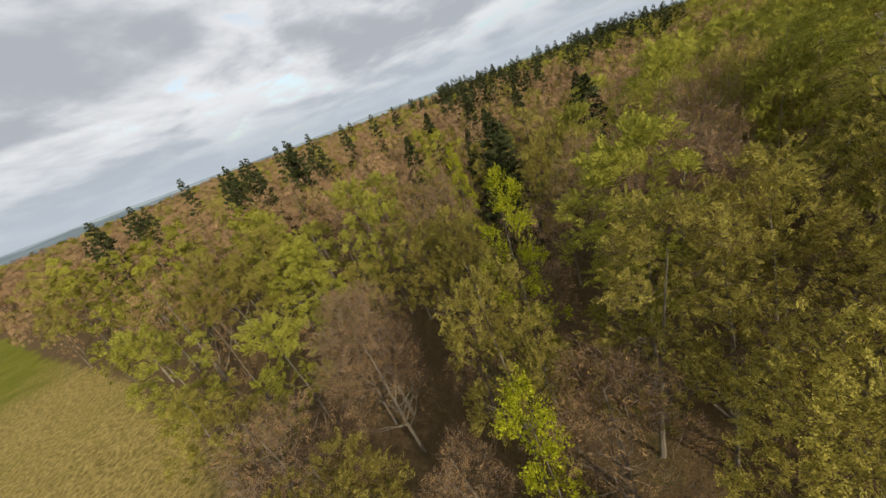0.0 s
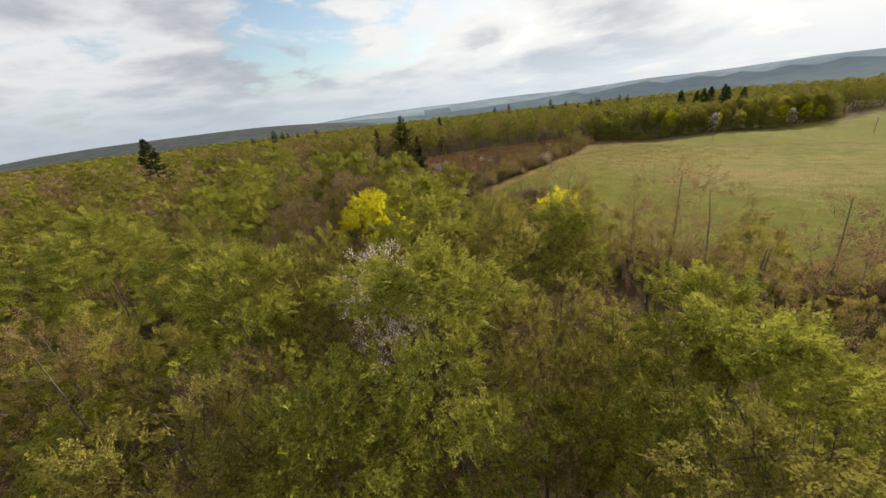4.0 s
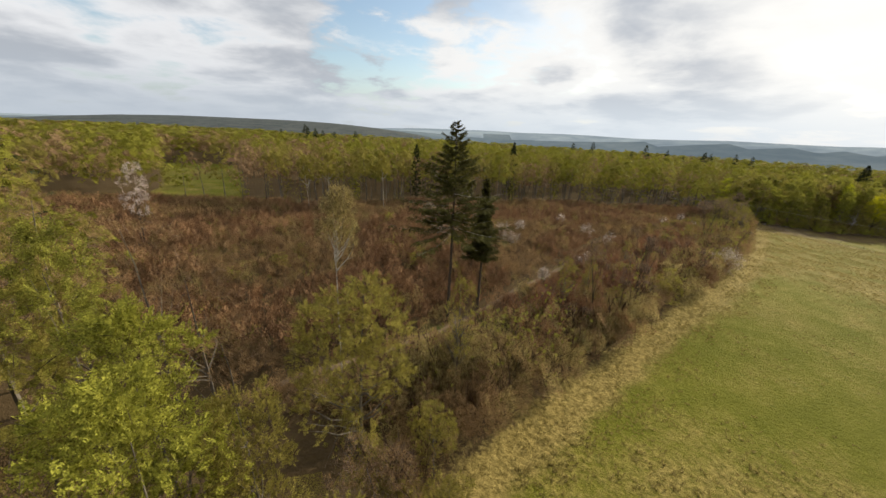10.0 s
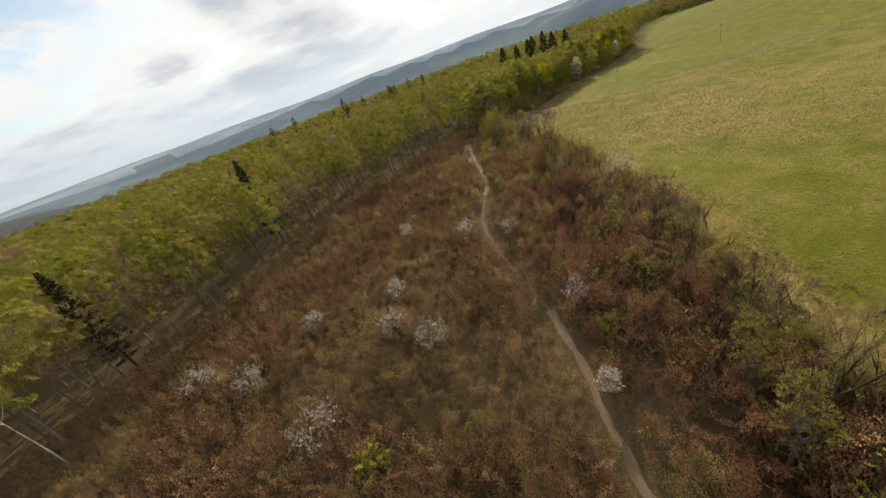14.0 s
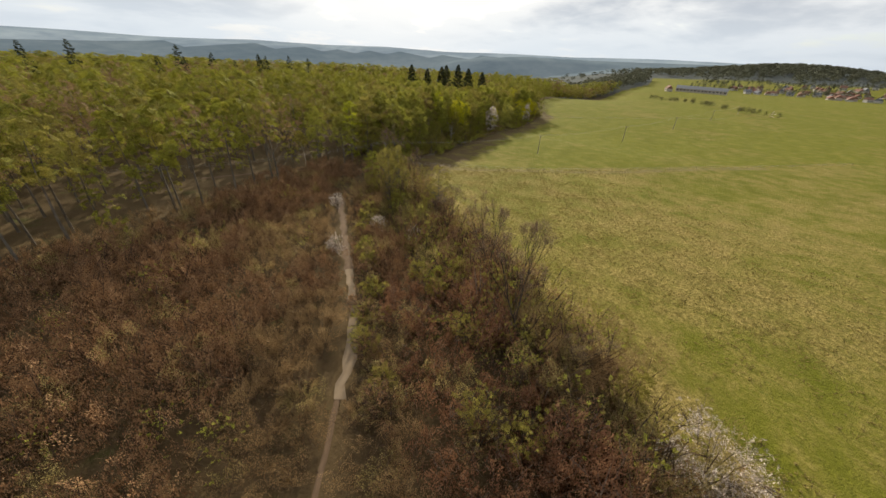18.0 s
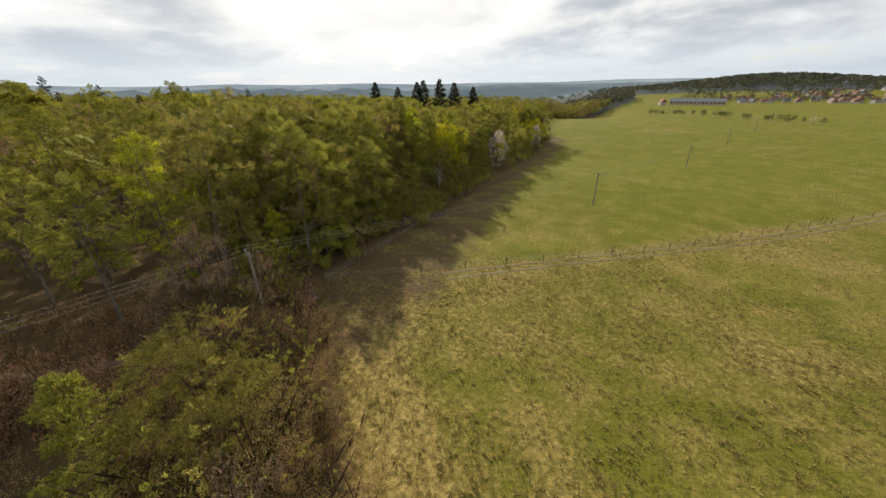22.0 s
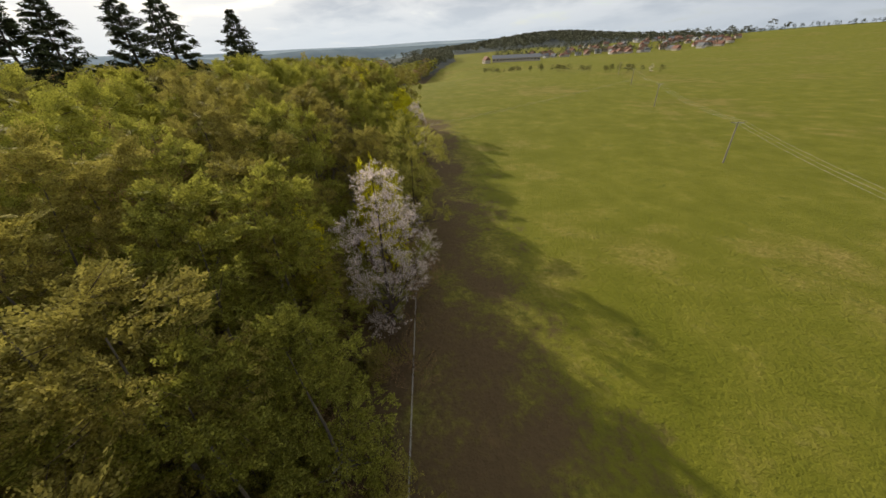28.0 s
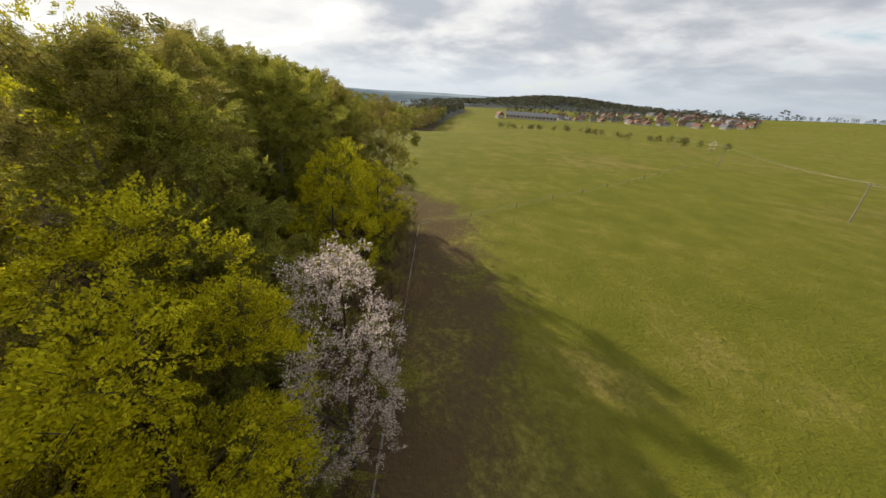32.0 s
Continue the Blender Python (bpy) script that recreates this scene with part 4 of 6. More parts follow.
def plant(kind, lod, variant, x, y, scale, turn, label="", group="", wide=1.0, lean=0.0, lean_to=0.0):
    """One tree as a thing of its own: trunk and crown under an Empty at its foot."""
    m = Matrix.Translation((x, y, gz(x, y) - 0.05)) @ Matrix.Rotation(lean, 4, Vector((math.cos(lean_to), -math.sin(lean_to), 0))) @ Matrix.Rotation(turn, 4, "Z") @ Matrix.Diagonal((scale * wide, scale * wide, scale, 1))
    key = (kind, lod, variant)
    name, say, cat = SAY[kind]
    if key not in MASTERS:
        trunk, crown = template(kind, lod, variant)
        root = new(name)
        root.empty_display_size = 0.5
        for part_name, soup, mats in (("trunk", trunk, BARKS[kind]), ("crown", crown, crown_mats(kind, lod))):
            ob = new(part_name, soup.mesh(part_name, mats))
            ob.parent = root
        root.matrix_basis = m
        MASTERS[key] = root
        ob = root
    else:
        ob = copy_thing(MASTERS[key], Matrix.Identity(4))
        ob.matrix_basis = m
    return tagged(ob, label or say, cat, group or "woodland trees")


class Wood:
    """Many trees joined into one object."""

    def __init__(self, name, label):
        self.name, self.label, self.mats, self.parts, self.tones, self.count = name, label, [], [], [], 0

    def slot(self, mat):
        if mat not in self.mats:
            self.mats.append(mat)
        return self.mats.index(mat)

    def add(self, soup, mats, x, y, z, scale, turn, wide=1.0):
        co, q, mi = soup.arrays()
        k, nv = len(x), len(co)
        if not k:
            return
        c, s = np.cos(turn)[:, None], np.sin(turn)[:, None]
        sc = np.asarray(scale)[:, None]
        X = (co[None, :, 0] * c - co[None, :, 1] * s) * sc * wide + x[:, None]
        Y = (co[None, :, 0] * s + co[None, :, 1] * c) * sc * wide + y[:, None]
        Z = co[None, :, 2] * sc + z[:, None]
        quads = q[None] + (np.arange(k) * nv)[:, None, None] + self.count
        slots = np.array([self.slot(m) for m in mats])[mi]
        self.parts.append((np.stack([X, Y, Z], -1).reshape(-1, 3), quads.reshape(-1, 4), np.tile(slots, k)))
        self.tones.append(np.repeat(np.modf(np.abs(np.sin(x * 12.9898 + y * 78.233)) * 437.58)[0], nv))
        self.count += k * nv

    def finish(self, category="woodland"):
        if not self.parts:
            return
        me = fill(bpy.data.meshes.new(self.name), *(np.concatenate(a) for a in zip(*self.parts)))
        for m in self.mats:
            me.materials.append(m)
        tone = me.attributes.new("tone", "FLOAT", "POINT")
        tone.data.foreach_set("value", np.ascontiguousarray(np.concatenate(self.tones), np.float32))
        return tagged(new(self.name, me), self.label, category, kind="stuff")


# ---- the forest ----
ROUTE = [(26, -56), (14, -62), (4, -59), (-2, -43), (0, 0), (-5, 37), (-8, 68), (-13, 98), (-8, 117), (15, 137), (52, 162), (84, 181), (127, 203), (161, 219), (200, 227), (249, 228), (285, 229), (303, 232)]
OPEN_SPOTS = [(-21.1, 88.2, 4), (-8.7, 103.7, 5), (-3.6, 109, 5), (-7.8, -12.9, 4), (-20.3, 16.8, 4), (-4.9, 44.8, 4), (-12, 51.9, 4), (224.5, 232.6, 4.5), (118.7, 220.4, 8), (112, 223, 5), (119.5, 239.5, 6), (113.8, 240.5, 5), (103.9, 239.5, 4), (171.8, 234.5, 4), (302, 234.5, 5), (312, 236, 5), (290.5, 233, 5.5), (285, 237.5, 5),
              (243.3, 231.4, 5), (198, 234, 4), (182, 230.5, 3.5), (306.8, 239, 5.5), (317.7, 236.6, 5.5)]


# trees that can be told apart along the flight: x, y, height of the top, width against the usual
KNOWN = []


def known(kind, spots, label=""):
    KNOWN.extend((kind, x, y, top, wide, label) for x, y, top, wide in spots)


# over the first wood
known("lime", [(3.7, -54.8, 34.6, 0.62), (16.4, -56.4, 30.2, 0.50), (-16.3, -57.8, 33.9, 0.45), (19.5, -64.5, 26.5, 0.5)], "slender beech in very bright yellow-green young leaf")
known("beech", [(-17.5, -70.6, 34.4, 0.85), (-8.5, -76.9, 31.2, 0.9), (3.9, -45.6, 35.4, 0.85), (-25.4, -70.4, 32.5, 1.0), (8.6, -27.0, 35.2, 0.8), (-2.2, -22.6, 37.6, 0.95),
                (-20.6, -31.3, 37.2, 0.85), (-15.8, -42.8, 34.0, 0.8)])
known("beech", [(-25.3, -26.2, 36.2, 1.0), (-3.1, -5.8, 37.4, 0.95), (-14.1, -17.3, 36.6, 0.8), (9.2, -23.0, 34.6, 0.85), (-6.8, -27.4, 34.8, 0.6), (-32.5, -5.7, 37.6, 1.0)])
known("hornbeam_open", [(10.0, -48.6, 33.4, 0.85), (4.5, -31.4, 35.0, 0.8), (11.6, -44.6, 31.2, 0.8), (9.4, -40.4, 33.0, 0.7), (15.5, -40.0, 31.0, 0.8), (17.5, -33.0, 31.5, 0.8), (14.5, -27.5, 32.0, 0.8)])
known("hornbeam", [(3.4, -20.2, 35.4, 0.75), (-12.1, -10.5, 37.4, 0.9), (-13.0, -46.2, 35.6, 0.8), (-4.1, -58.8, 32.0, 0.85), (10.8, -57.4, 33.4, 0.7), (-7.5, -63.5, 31.0, 0.9), (5.6, -40.6, 32.6, 0.6), (9.4, -34.6, 34.0, 0.8), (-12.6, -26.0, 37.4, 0.8), (4.8, -23.4, 34.2, 0.5), (3.6, -4.0, 36.4, 0.8), (15.5, 0.7, 33.6, 0.8)])
known("oak", [(-11.4, -61.6, 34.0, 0.8), (-5.4, -45.2, 34.8, 0.75), (-14.7, -67.5, 30.6, 0.8), (-13.1, -31.8, 36.0, 0.8), (-0.9, -40.4, 35.6, 0.8), (-23.2, -20.4, 36.8, 0.8), (-5.1, -34.2, 31.4, 0.8), (0.2, -36.9, 30.6, 0.7), (19.6, -7.6, 32.6, 0.8), (22.6, -13.0, 31.2, 0.8), (-12.6, -22.4, 34.4, 0.7), (-33, -44.4, 34.4, 0.9)])
known("alder_leafing", [(20.9, -4.1, 31.0, 0.9), (27, -9, 30.0, 0.9), (32.4, -14.2, 29.2, 0.9), (37.5, -18.5, 28.6, 0.9), (31.7, -5.5, 28.4, 0.9), (43, -22, 28.0, 0.9)], "thin dark tree with the first leaves at the wood's edge")
known("spruce", [(-19.6, -51.6, 36.6, 1.5), (-24.3, -37.7, 36.6, 1.4), (-29.4, -49.4, 34.0, 1.4)])
known("cherry_thin", [(-4.9, -18.4, 37.9, 0.62)])
# beside the clearing
known("maple_high", [(-9.6, 9.2, 34.9, 1.0), (17.4, 14.8, 30.2, 0.85), (-11.3, 49.7, 31.9, 0.55)])
known("beech", [(-12.5, 26.6, 37.2, 0.9), (-5.6, 27.6, 36.2, 0.8), (-19.3, 33.0, 37.0, 0.9), (-7.2, 19.6, 36.2, 0.6), (-35.9, 46.7, 38.0, 0.95), (-19.0, 62.0, 31.0, 0.7), (-33.3, 71.0, 33.6, 0.55), (-22.6, 66.4, 31.6, 0.72), (-31.3, 19.8, 38.4, 0.9), (-47.2, 69.4, 39.4, 1.0)])
known("hornbeam", [(-10.2, 31.8, 35.8, 0.75), (-1.6, 33.8, 33.4, 0.8), (-19.9, 28.2, 36.4, 0.8), (-5.8, 40.4, 29.4, 0.8), (-36.7, 64.8, 38.2, 0.9), (6.4, 22.8, 29.8, 0.8), (12.5, 27.6, 28.4, 0.8), (-17.6, 66.6, 28.6, 0.6)])
known("beech_low", [(1.8, 31.2, 32.4, 0.7), (6.2, 33.6, 30.8, 0.6), (8.3, 31.6, 30.0, 0.5), (9.3, 47.6, 20.4, 0.8)])
known("oak", [(-13.4, 15.6, 37.0, 1.0), (-11.2, 21.6, 35.2, 0.6), (-20.3, 9.0, 36.0, 0.9), (-24.6, 52.0, 34.2, 0.75), (-16.6, 49.3, 32.0, 0.75), (-28.5, 48.6, 34.6, 0.85), (-8.6, 13.2, 32.6, 0.6), (-39.2, 74.7, 31.0, 0.8), (-27, 41, 34.5, 0.8)])
known("alder", [(9.2, 28.4, 31.2, 0.8), (15.4, 26.4, 29.4, 0.9), (17.2, 22.4, 29.2, 0.9), (3.3, 42.6, 27.2, 0.8), (3.1, 48.3, 22.2, 0.9), (-7.8, 49.4, 28.4, 0.7), (15.0, 36.0, 25.0, 0.8), (19.4, 33.8, 24.4, 0.8)], "bare brown tree at the edge of the pasture")
# along the wood's edge over the pasture
known("ash", [(246.0, 239.5, 15.2, 0.8), (250.4, 241.2, 16.8, 0.85), (254.5, 243.8, 18.0, 0.85), (251.0, 237.2, 12.4, 0.6), (243.0, 243.0, 17.6, 0.8), (258.0, 248.0, 19.5, 0.85)], "bare grey-brown ash tree at the pasture's edge")
known("beech", [(177.0, 235.8, 20.6, 0.7)])
known("snag", [(180.4, 232.6, 16.6, 0.8)], "dead tree with bleached bare branches at the wood's edge")
known("maple_round", [(296.2, 248.6, 19.4, 0.8)])
known("lime", [(118.4, 234.6, 25.2, 1.0), (180.6, 240.5, 24.4, 0.72), (126.0, 226.4, 15.8, 0.8)])
known("maple_round", [(192.2, 235.2, 20.9, 0.86)])
known("beech_low", [(126.8, 233.6, 20.4, 0.9), (152.8, 238.8, 23.4, 0.9), (157.6, 235.0, 20.6, 0.8), (167.6, 236.8, 18.6, 0.9), (208.5, 254.6, 25.0, 1.0), (188.9, 241.5, 21.8, 0.8), (234.2, 239.4, 17.6, 0.75), (266.0, 241.4, 15.8, 0.85), (267.4, 236.4, 11.6, 0.9), (271.4, 233.4, 11.4, 0.95), (271.2, 239.6, 10.6, 0.8)])
known("hornbeam", [(154.7, 251.9, 28.4, 0.9), (164.1, 242.9, 26.2, 0.9), (197.8, 248.4, 24.2, 0.95), (233.5, 248.7, 21.4, 0.9), (256.5, 260.5, 22.8, 0.9), (285.2, 258.6, 22.2, 0.8), (295.6, 255.4, 21.4, 0.8), (306, 255, 19.0, 0.8), (316, 265, 20.0, 0.9)])
known("hornbeam_low", [(164.7, 230.6, 14.6, 0.9), (156.2, 227.8, 13.6, 0.8), (185.9, 234.0, 15.6, 0.8), (187.6, 239.0, 17.4, 0.8), (201.8, 233.4, 16.8, 0.85), (189.9, 229.6, 12.6, 0.8), (235.4, 234.6, 15.8, 0.85), (239.4, 235.6, 15.2, 0.8), (258.6, 240.2, 14.8, 0.8), (281.0, 245.4, 12.6, 0.9), (276.2, 240.8, 13.4, 0.7), (283.8, 241.0, 11.2, 0.7)])


def wooded(x, y):
    ok = ~inside(FIELD, x, y) & ~inside(CLEARING, x, y) & ~inside(GLADE, x, y) & (away(WOODTRACK, x, y) > 3.0)
    for sx, sy, r in OPEN_SPOTS:
        ok &= np.hypot(x - sx, y - sy) > r
    for _, sx, sy, _, w, _ in KNOWN:
        ok &= np.hypot(x - sx, y - sy) > (2.4 + 2.6 * w) * np.where((x > 120) & (y > sy), 0.68, 1.0)
    return ok


def scatter(spacing, x0, x1, y0, y1, seed):
    rng = np.random.default_rng(seed)
    gx, gy = np.meshgrid(np.arange(x0, x1, spacing), np.arange(y0, y1, spacing * 0.87))
    gx = gx + (np.arange(gx.shape[0]) % 2)[:, None] * spacing / 2
    x, y = gx.ravel() + rng.uniform(-0.36, 0.36, gx.size) * spacing, gy.ravel() + rng.uniform(-0.36, 0.36, gx.size) * spacing
    return x, y, rng


def patchy(x, y, scale, shift):
    """Slow random field from 0 to 1."""
    s = np.sin(x * scale + shift) + np.sin(y * scale * 1.3 + 2 * shift) + np.sin((x + y) * scale * 0.7 + 3 * shift) + np.sin((x - 1.7 * y) * scale * 0.55 - shift)
    return np.clip(0.5 + s / 5.0, 0, 1)


def species(x, y, rng):
    """0 beech, 1 hornbeam, 2 oak, 3 birch, for each place."""
    r = rng.random(len(x))
    brown = patchy(x, y, 0.045, 1.3)
    brown = np.where((y > 150) & (x > -60), brown * 0.45, brown)
    brown = np.where((x < -35) & (y < -20), 0.80 + 0.4 * brown, brown)
    brown = np.where((x < -60) & (y < 10), 1.22, brown)
    brown = np.where((x > -35) & (y < -20), 0.62 * brown, brown)
    brown = np.where((x > -8) & (x < 40) & (y > -34) & (y < 8), 0.35 * brown, brown)
    brown = np.where((x > -32) & (x < 12) & (y > -60) & (y < -34), 0.95, brown)
    brown = np.where((x > -45) & (x < -14) & (y > -6) & (y < 28), 0.85 + 0.5 * brown, brown)
    brown = np.where((x > -14) & (x < 20) & (y > 8) & (y < 36), 0.25 * brown, brown)
    brown = np.where((x > -45) & (x < 2) & (y > 41) & (y < 80), 0.75, brown)
    brown = np.where((x > 12) & (x < 60) & (y > -34) & (y < 12), 1.25, brown)
    brown = np.where((x > -45) & (x < 2) & (y > 28) & (y <= 41), 0.12 * brown, brown)
    brown = np.where((x > -24) & (x < 3) & (y > -39) & (y < -27), 1.3, brown)
    brown = np.where((x > 9) & (x < 75) & (y < -16), 0.95, brown)
    p_oak = 0.05 + 0.55 * brown
    p_horn = np.where(brown > 1.2, 0.22, np.where((brown == 0.75) | (brown == 0.95), 0.42, 0.30))
    return np.where(r < p_oak, 2, np.where(r < p_oak + p_horn, 1, np.where(r > 0.996, 3, 0)))


NAMES = ("beech", "hornbeam", "oak", "birch", "beech_low", "hornbeam_low", "beech_tall", "hornbeam_tall")
woods = {n: Wood(n + "_wood", lab) for n, lab in (("beech", "dense beech wood in fresh green leaf"), ("hornbeam", "hornbeam wood with sparse olive-green leaves"), ("oak", "oak wood still bare and reddish brown"), ("birch", "scattered pale-trunked birches in the wood"), ("spruce", "dark spruces standing among the broadleaf wood"))}


def grow_forest():
    x, y, rng = scatter(8.1, -260, 520, -250, 420, 3)
    ok = wooded(x, y) & ~((away(FIELD[:5], x, y) < np.where(x > 200, 25, 15)) & (x > 121) & (y > 215))
    x, y = x[ok], y[ok]
    d = away(ROUTE, x, y)
    keep = d < 240
    x, y, d = x[keep], y[keep], d[keep]
    kind = species(x, y, rng)
    border = np.minimum(away(FIELD, x, y, True), 60)
    size = rng.uniform(0.70, 1.14, len(x))
    east = (x > -12) & (x < 95) & (y < 76) & (y > -70)
    low = np.where(east, np.where(y < 6, 0.80, 0.50), np.where((y > 215) & (x > 225), 0.98, np.where((y > 215) & (x > 120), 0.74, 0.66)))
    depth = np.where(east, 17.0, 10.0)
    size *= np.where(border < depth, low + (1 - low) * border / depth, 1.0)
    size *= np.where(x > 288, 0.92, 1.0)
    kind = np.where((border < 28) & (y > 210) & (x > 112) & (kind == 2) & (rng.random(len(x)) < 0.92), rng.integers(0, 2, len(x)), kind)
    kind = np.where((np.minimum(border, away(CLEARING, x, y, True)) < 9) & (y > 200) & (x > 117) & (kind < 2), kind + 4, kind)
    rim = away(CLEARING[4:13], x, y)
    kind = np.where((rim < 30) & (x <= 117) & (y > 150) & (kind < 2), kind + 6, kind)
    size = np.where((rim < 14) & (x <= 100) & (y > 150), np.maximum(size, 0.95), size)
    under = (rim > 6) & (rim < 40) & (x <= 117) & (y > 150) & (kind != 2) & (rng.random(len(x)) < np.where(rim > 12, 0.46, 0.06))
    kind, size = np.where(under, 4 + kind % 2, kind), np.where(under, 0.55 * size, size)
    size = np.where((d < 8.0) & (y > 190), np.minimum(size, 0.50 + 0.03 * d), size)
    size = np.where((d < 11.0) & (y < 60), np.minimum(size, 0.52 + 0.03 * d), size)
    turn = rng.random(len(x)) * 6.28
    z = height(x, y) - 0.1
    size = np.where((x > 204) & (y > 225), np.minimum(size, (np.minimum(15.0 + 0.27 * border, 23.0) - z) / 21.9), size)
    lod = np.where(d < 13.5, 0, np.where(d < 45, 1, np.where(d < 120, 2, 3)))
    variant = rng.integers(0, 3, len(x))
    for i in np.nonzero((lod == 0) | ((lod == 1) & (d < 24)))[0]:
        plant(NAMES[kind[i]], int(lod[i]), int(variant[i]), x[i], y[i], size[i], turn[i])
    rest = (lod > 0) & ~((lod == 1) & (d < 24))
    for k, name in enumerate(NAMES):
        for L in (1, 2, 3):
            for v in range(3):
                s = rest & (kind == k) & (lod == L) & (variant == v)
                trunk, crown = template(name, L, v)
                wood = woods[name.split("_")[0]]
                if L < 3:
                    wood.add(trunk, BARKS[name], x[s], y[s], z[s], size[s], turn[s])
                wood.add(crown, crown_mats(name, L), x[s], y[s], z[s], size[s], turn[s])


def thicken_edge():
    """A close row of trees in leaf along the pasture's north side."""
    x, y, rng = scatter(4.8, 115, 345, 214, 266, 33)
    inn = np.where(x < 119, away(CLEARING[4:9], x, y), away(FIELD[:5], x, y))
    ok = wooded(x, y) & (inn > 3.5) & (inn < np.where(x > 200, 27, 22))
    x, y, inn = x[ok], y[ok], inn[ok]
    d = away(ROUTE, x, y)
    size = rng.uniform(0.60, 0.84, len(x)) + np.where(x < 225, 0.016 * inn, np.where(x < 284, 0.10 + 0.030 * inn, 0.03 + 0.021 * inn))
    size = np.minimum(np.where((x > 225) & (x < 284), np.maximum(size, 0.86), size), 1.08)
    size = np.where(d < 8.5, np.minimum(size, 0.45 + 0.02 * d), size)
    size = np.where(x > 204, np.minimum(size, (15.0 + 0.27 * inn - height(x, y)) / 21.9), size)
    turn, kind, v = rng.random(len(x)) * 6.28, rng.random(len(x)), rng.integers(0, 3, len(x))
    for i in range(len(x)):
        name = "beech_low" if kind[i] < (0.62 if x[i] > 225 else 0.58) else "hornbeam_low" if kind[i] < 0.93 or x[i] > 225 else "oak"
        if d[i] < 13:
            plant(name, 0, int(v[i]), x[i], y[i], size[i], turn[i])
        else:
            inner = 2 if inn[i] > 14 and d[i] > 24 else 1
            trunk, crown = template(name, inner, int(v[i]))
            one = np.array([i])
            for soup, mats in ((trunk, BARKS[name]), (crown, crown_mats(name, inner))):
                woods[name.split("_")[0]].add(soup, mats, x[one], y[one], height(x[one], y[one]) - 0.1, size[one], turn[one])


def grow_far_forest():
    x, y, rng = scatter(10.5, -560, 820, -480, 640, 8)
    ok = wooded(x, y) & (away(ROUTE, x, y) >= 238)
    x, y = x[ok], y[ok]
    kind = species(x, y, rng)
    size, turn, v = rng.uniform(0.9, 1.12, len(x)), rng.random(len(x)) * 6.28, rng.integers(0, 3, len(x))
    z = height(x, y) - 0.1
    for k, name in enumerate(NAMES[:4]):
        for j in range(3):
            s = (kind == k) & (v == j)
            woods[name].add(template(name, 4, j)[1], crown_mats(name, 4), x[s], y[s], z[s], size[s], turn[s], 1.4)
    # the grove at the far end, between the wood and the village
    x, y, rng = scatter(13, 790, 1180, 205, 420, 18)
    ok = wooded(x, y)
    x, y = x[ok], y[ok]
    size, turn, r = rng.uniform(0.75, 1.05, len(x)), rng.random(len(x)) * 6.28, rng.random(len(x))
    for name, lo, hi in (("oak", 0.0, 0.55), ("hornbeam", 0.55, 1.0)):
        s = (r >= lo) & (r < hi)
        woods[name].add(template(name, 4, 0)[1], [DARKWOOD, TWIG], x[s], y[s], height(x[s], y[s]) - 0.1, size[s], turn[s], 1.6)


grow_forest()
thicken_edge()
grow_far_forest()


# ---- trees with a place of their own ----
def single(kind, x, y, top, lod=0, variant=0, turn=0.4, label="", group="", wide=1.0, lean=0.0, lean_to=0.0):
    tall = 26.0 if kind == "spruce" else 21.9
    return plant(kind, lod, variant, x, y, (top - gz(x, y)) / tall, turn, label, group, wide, lean, lean_to)


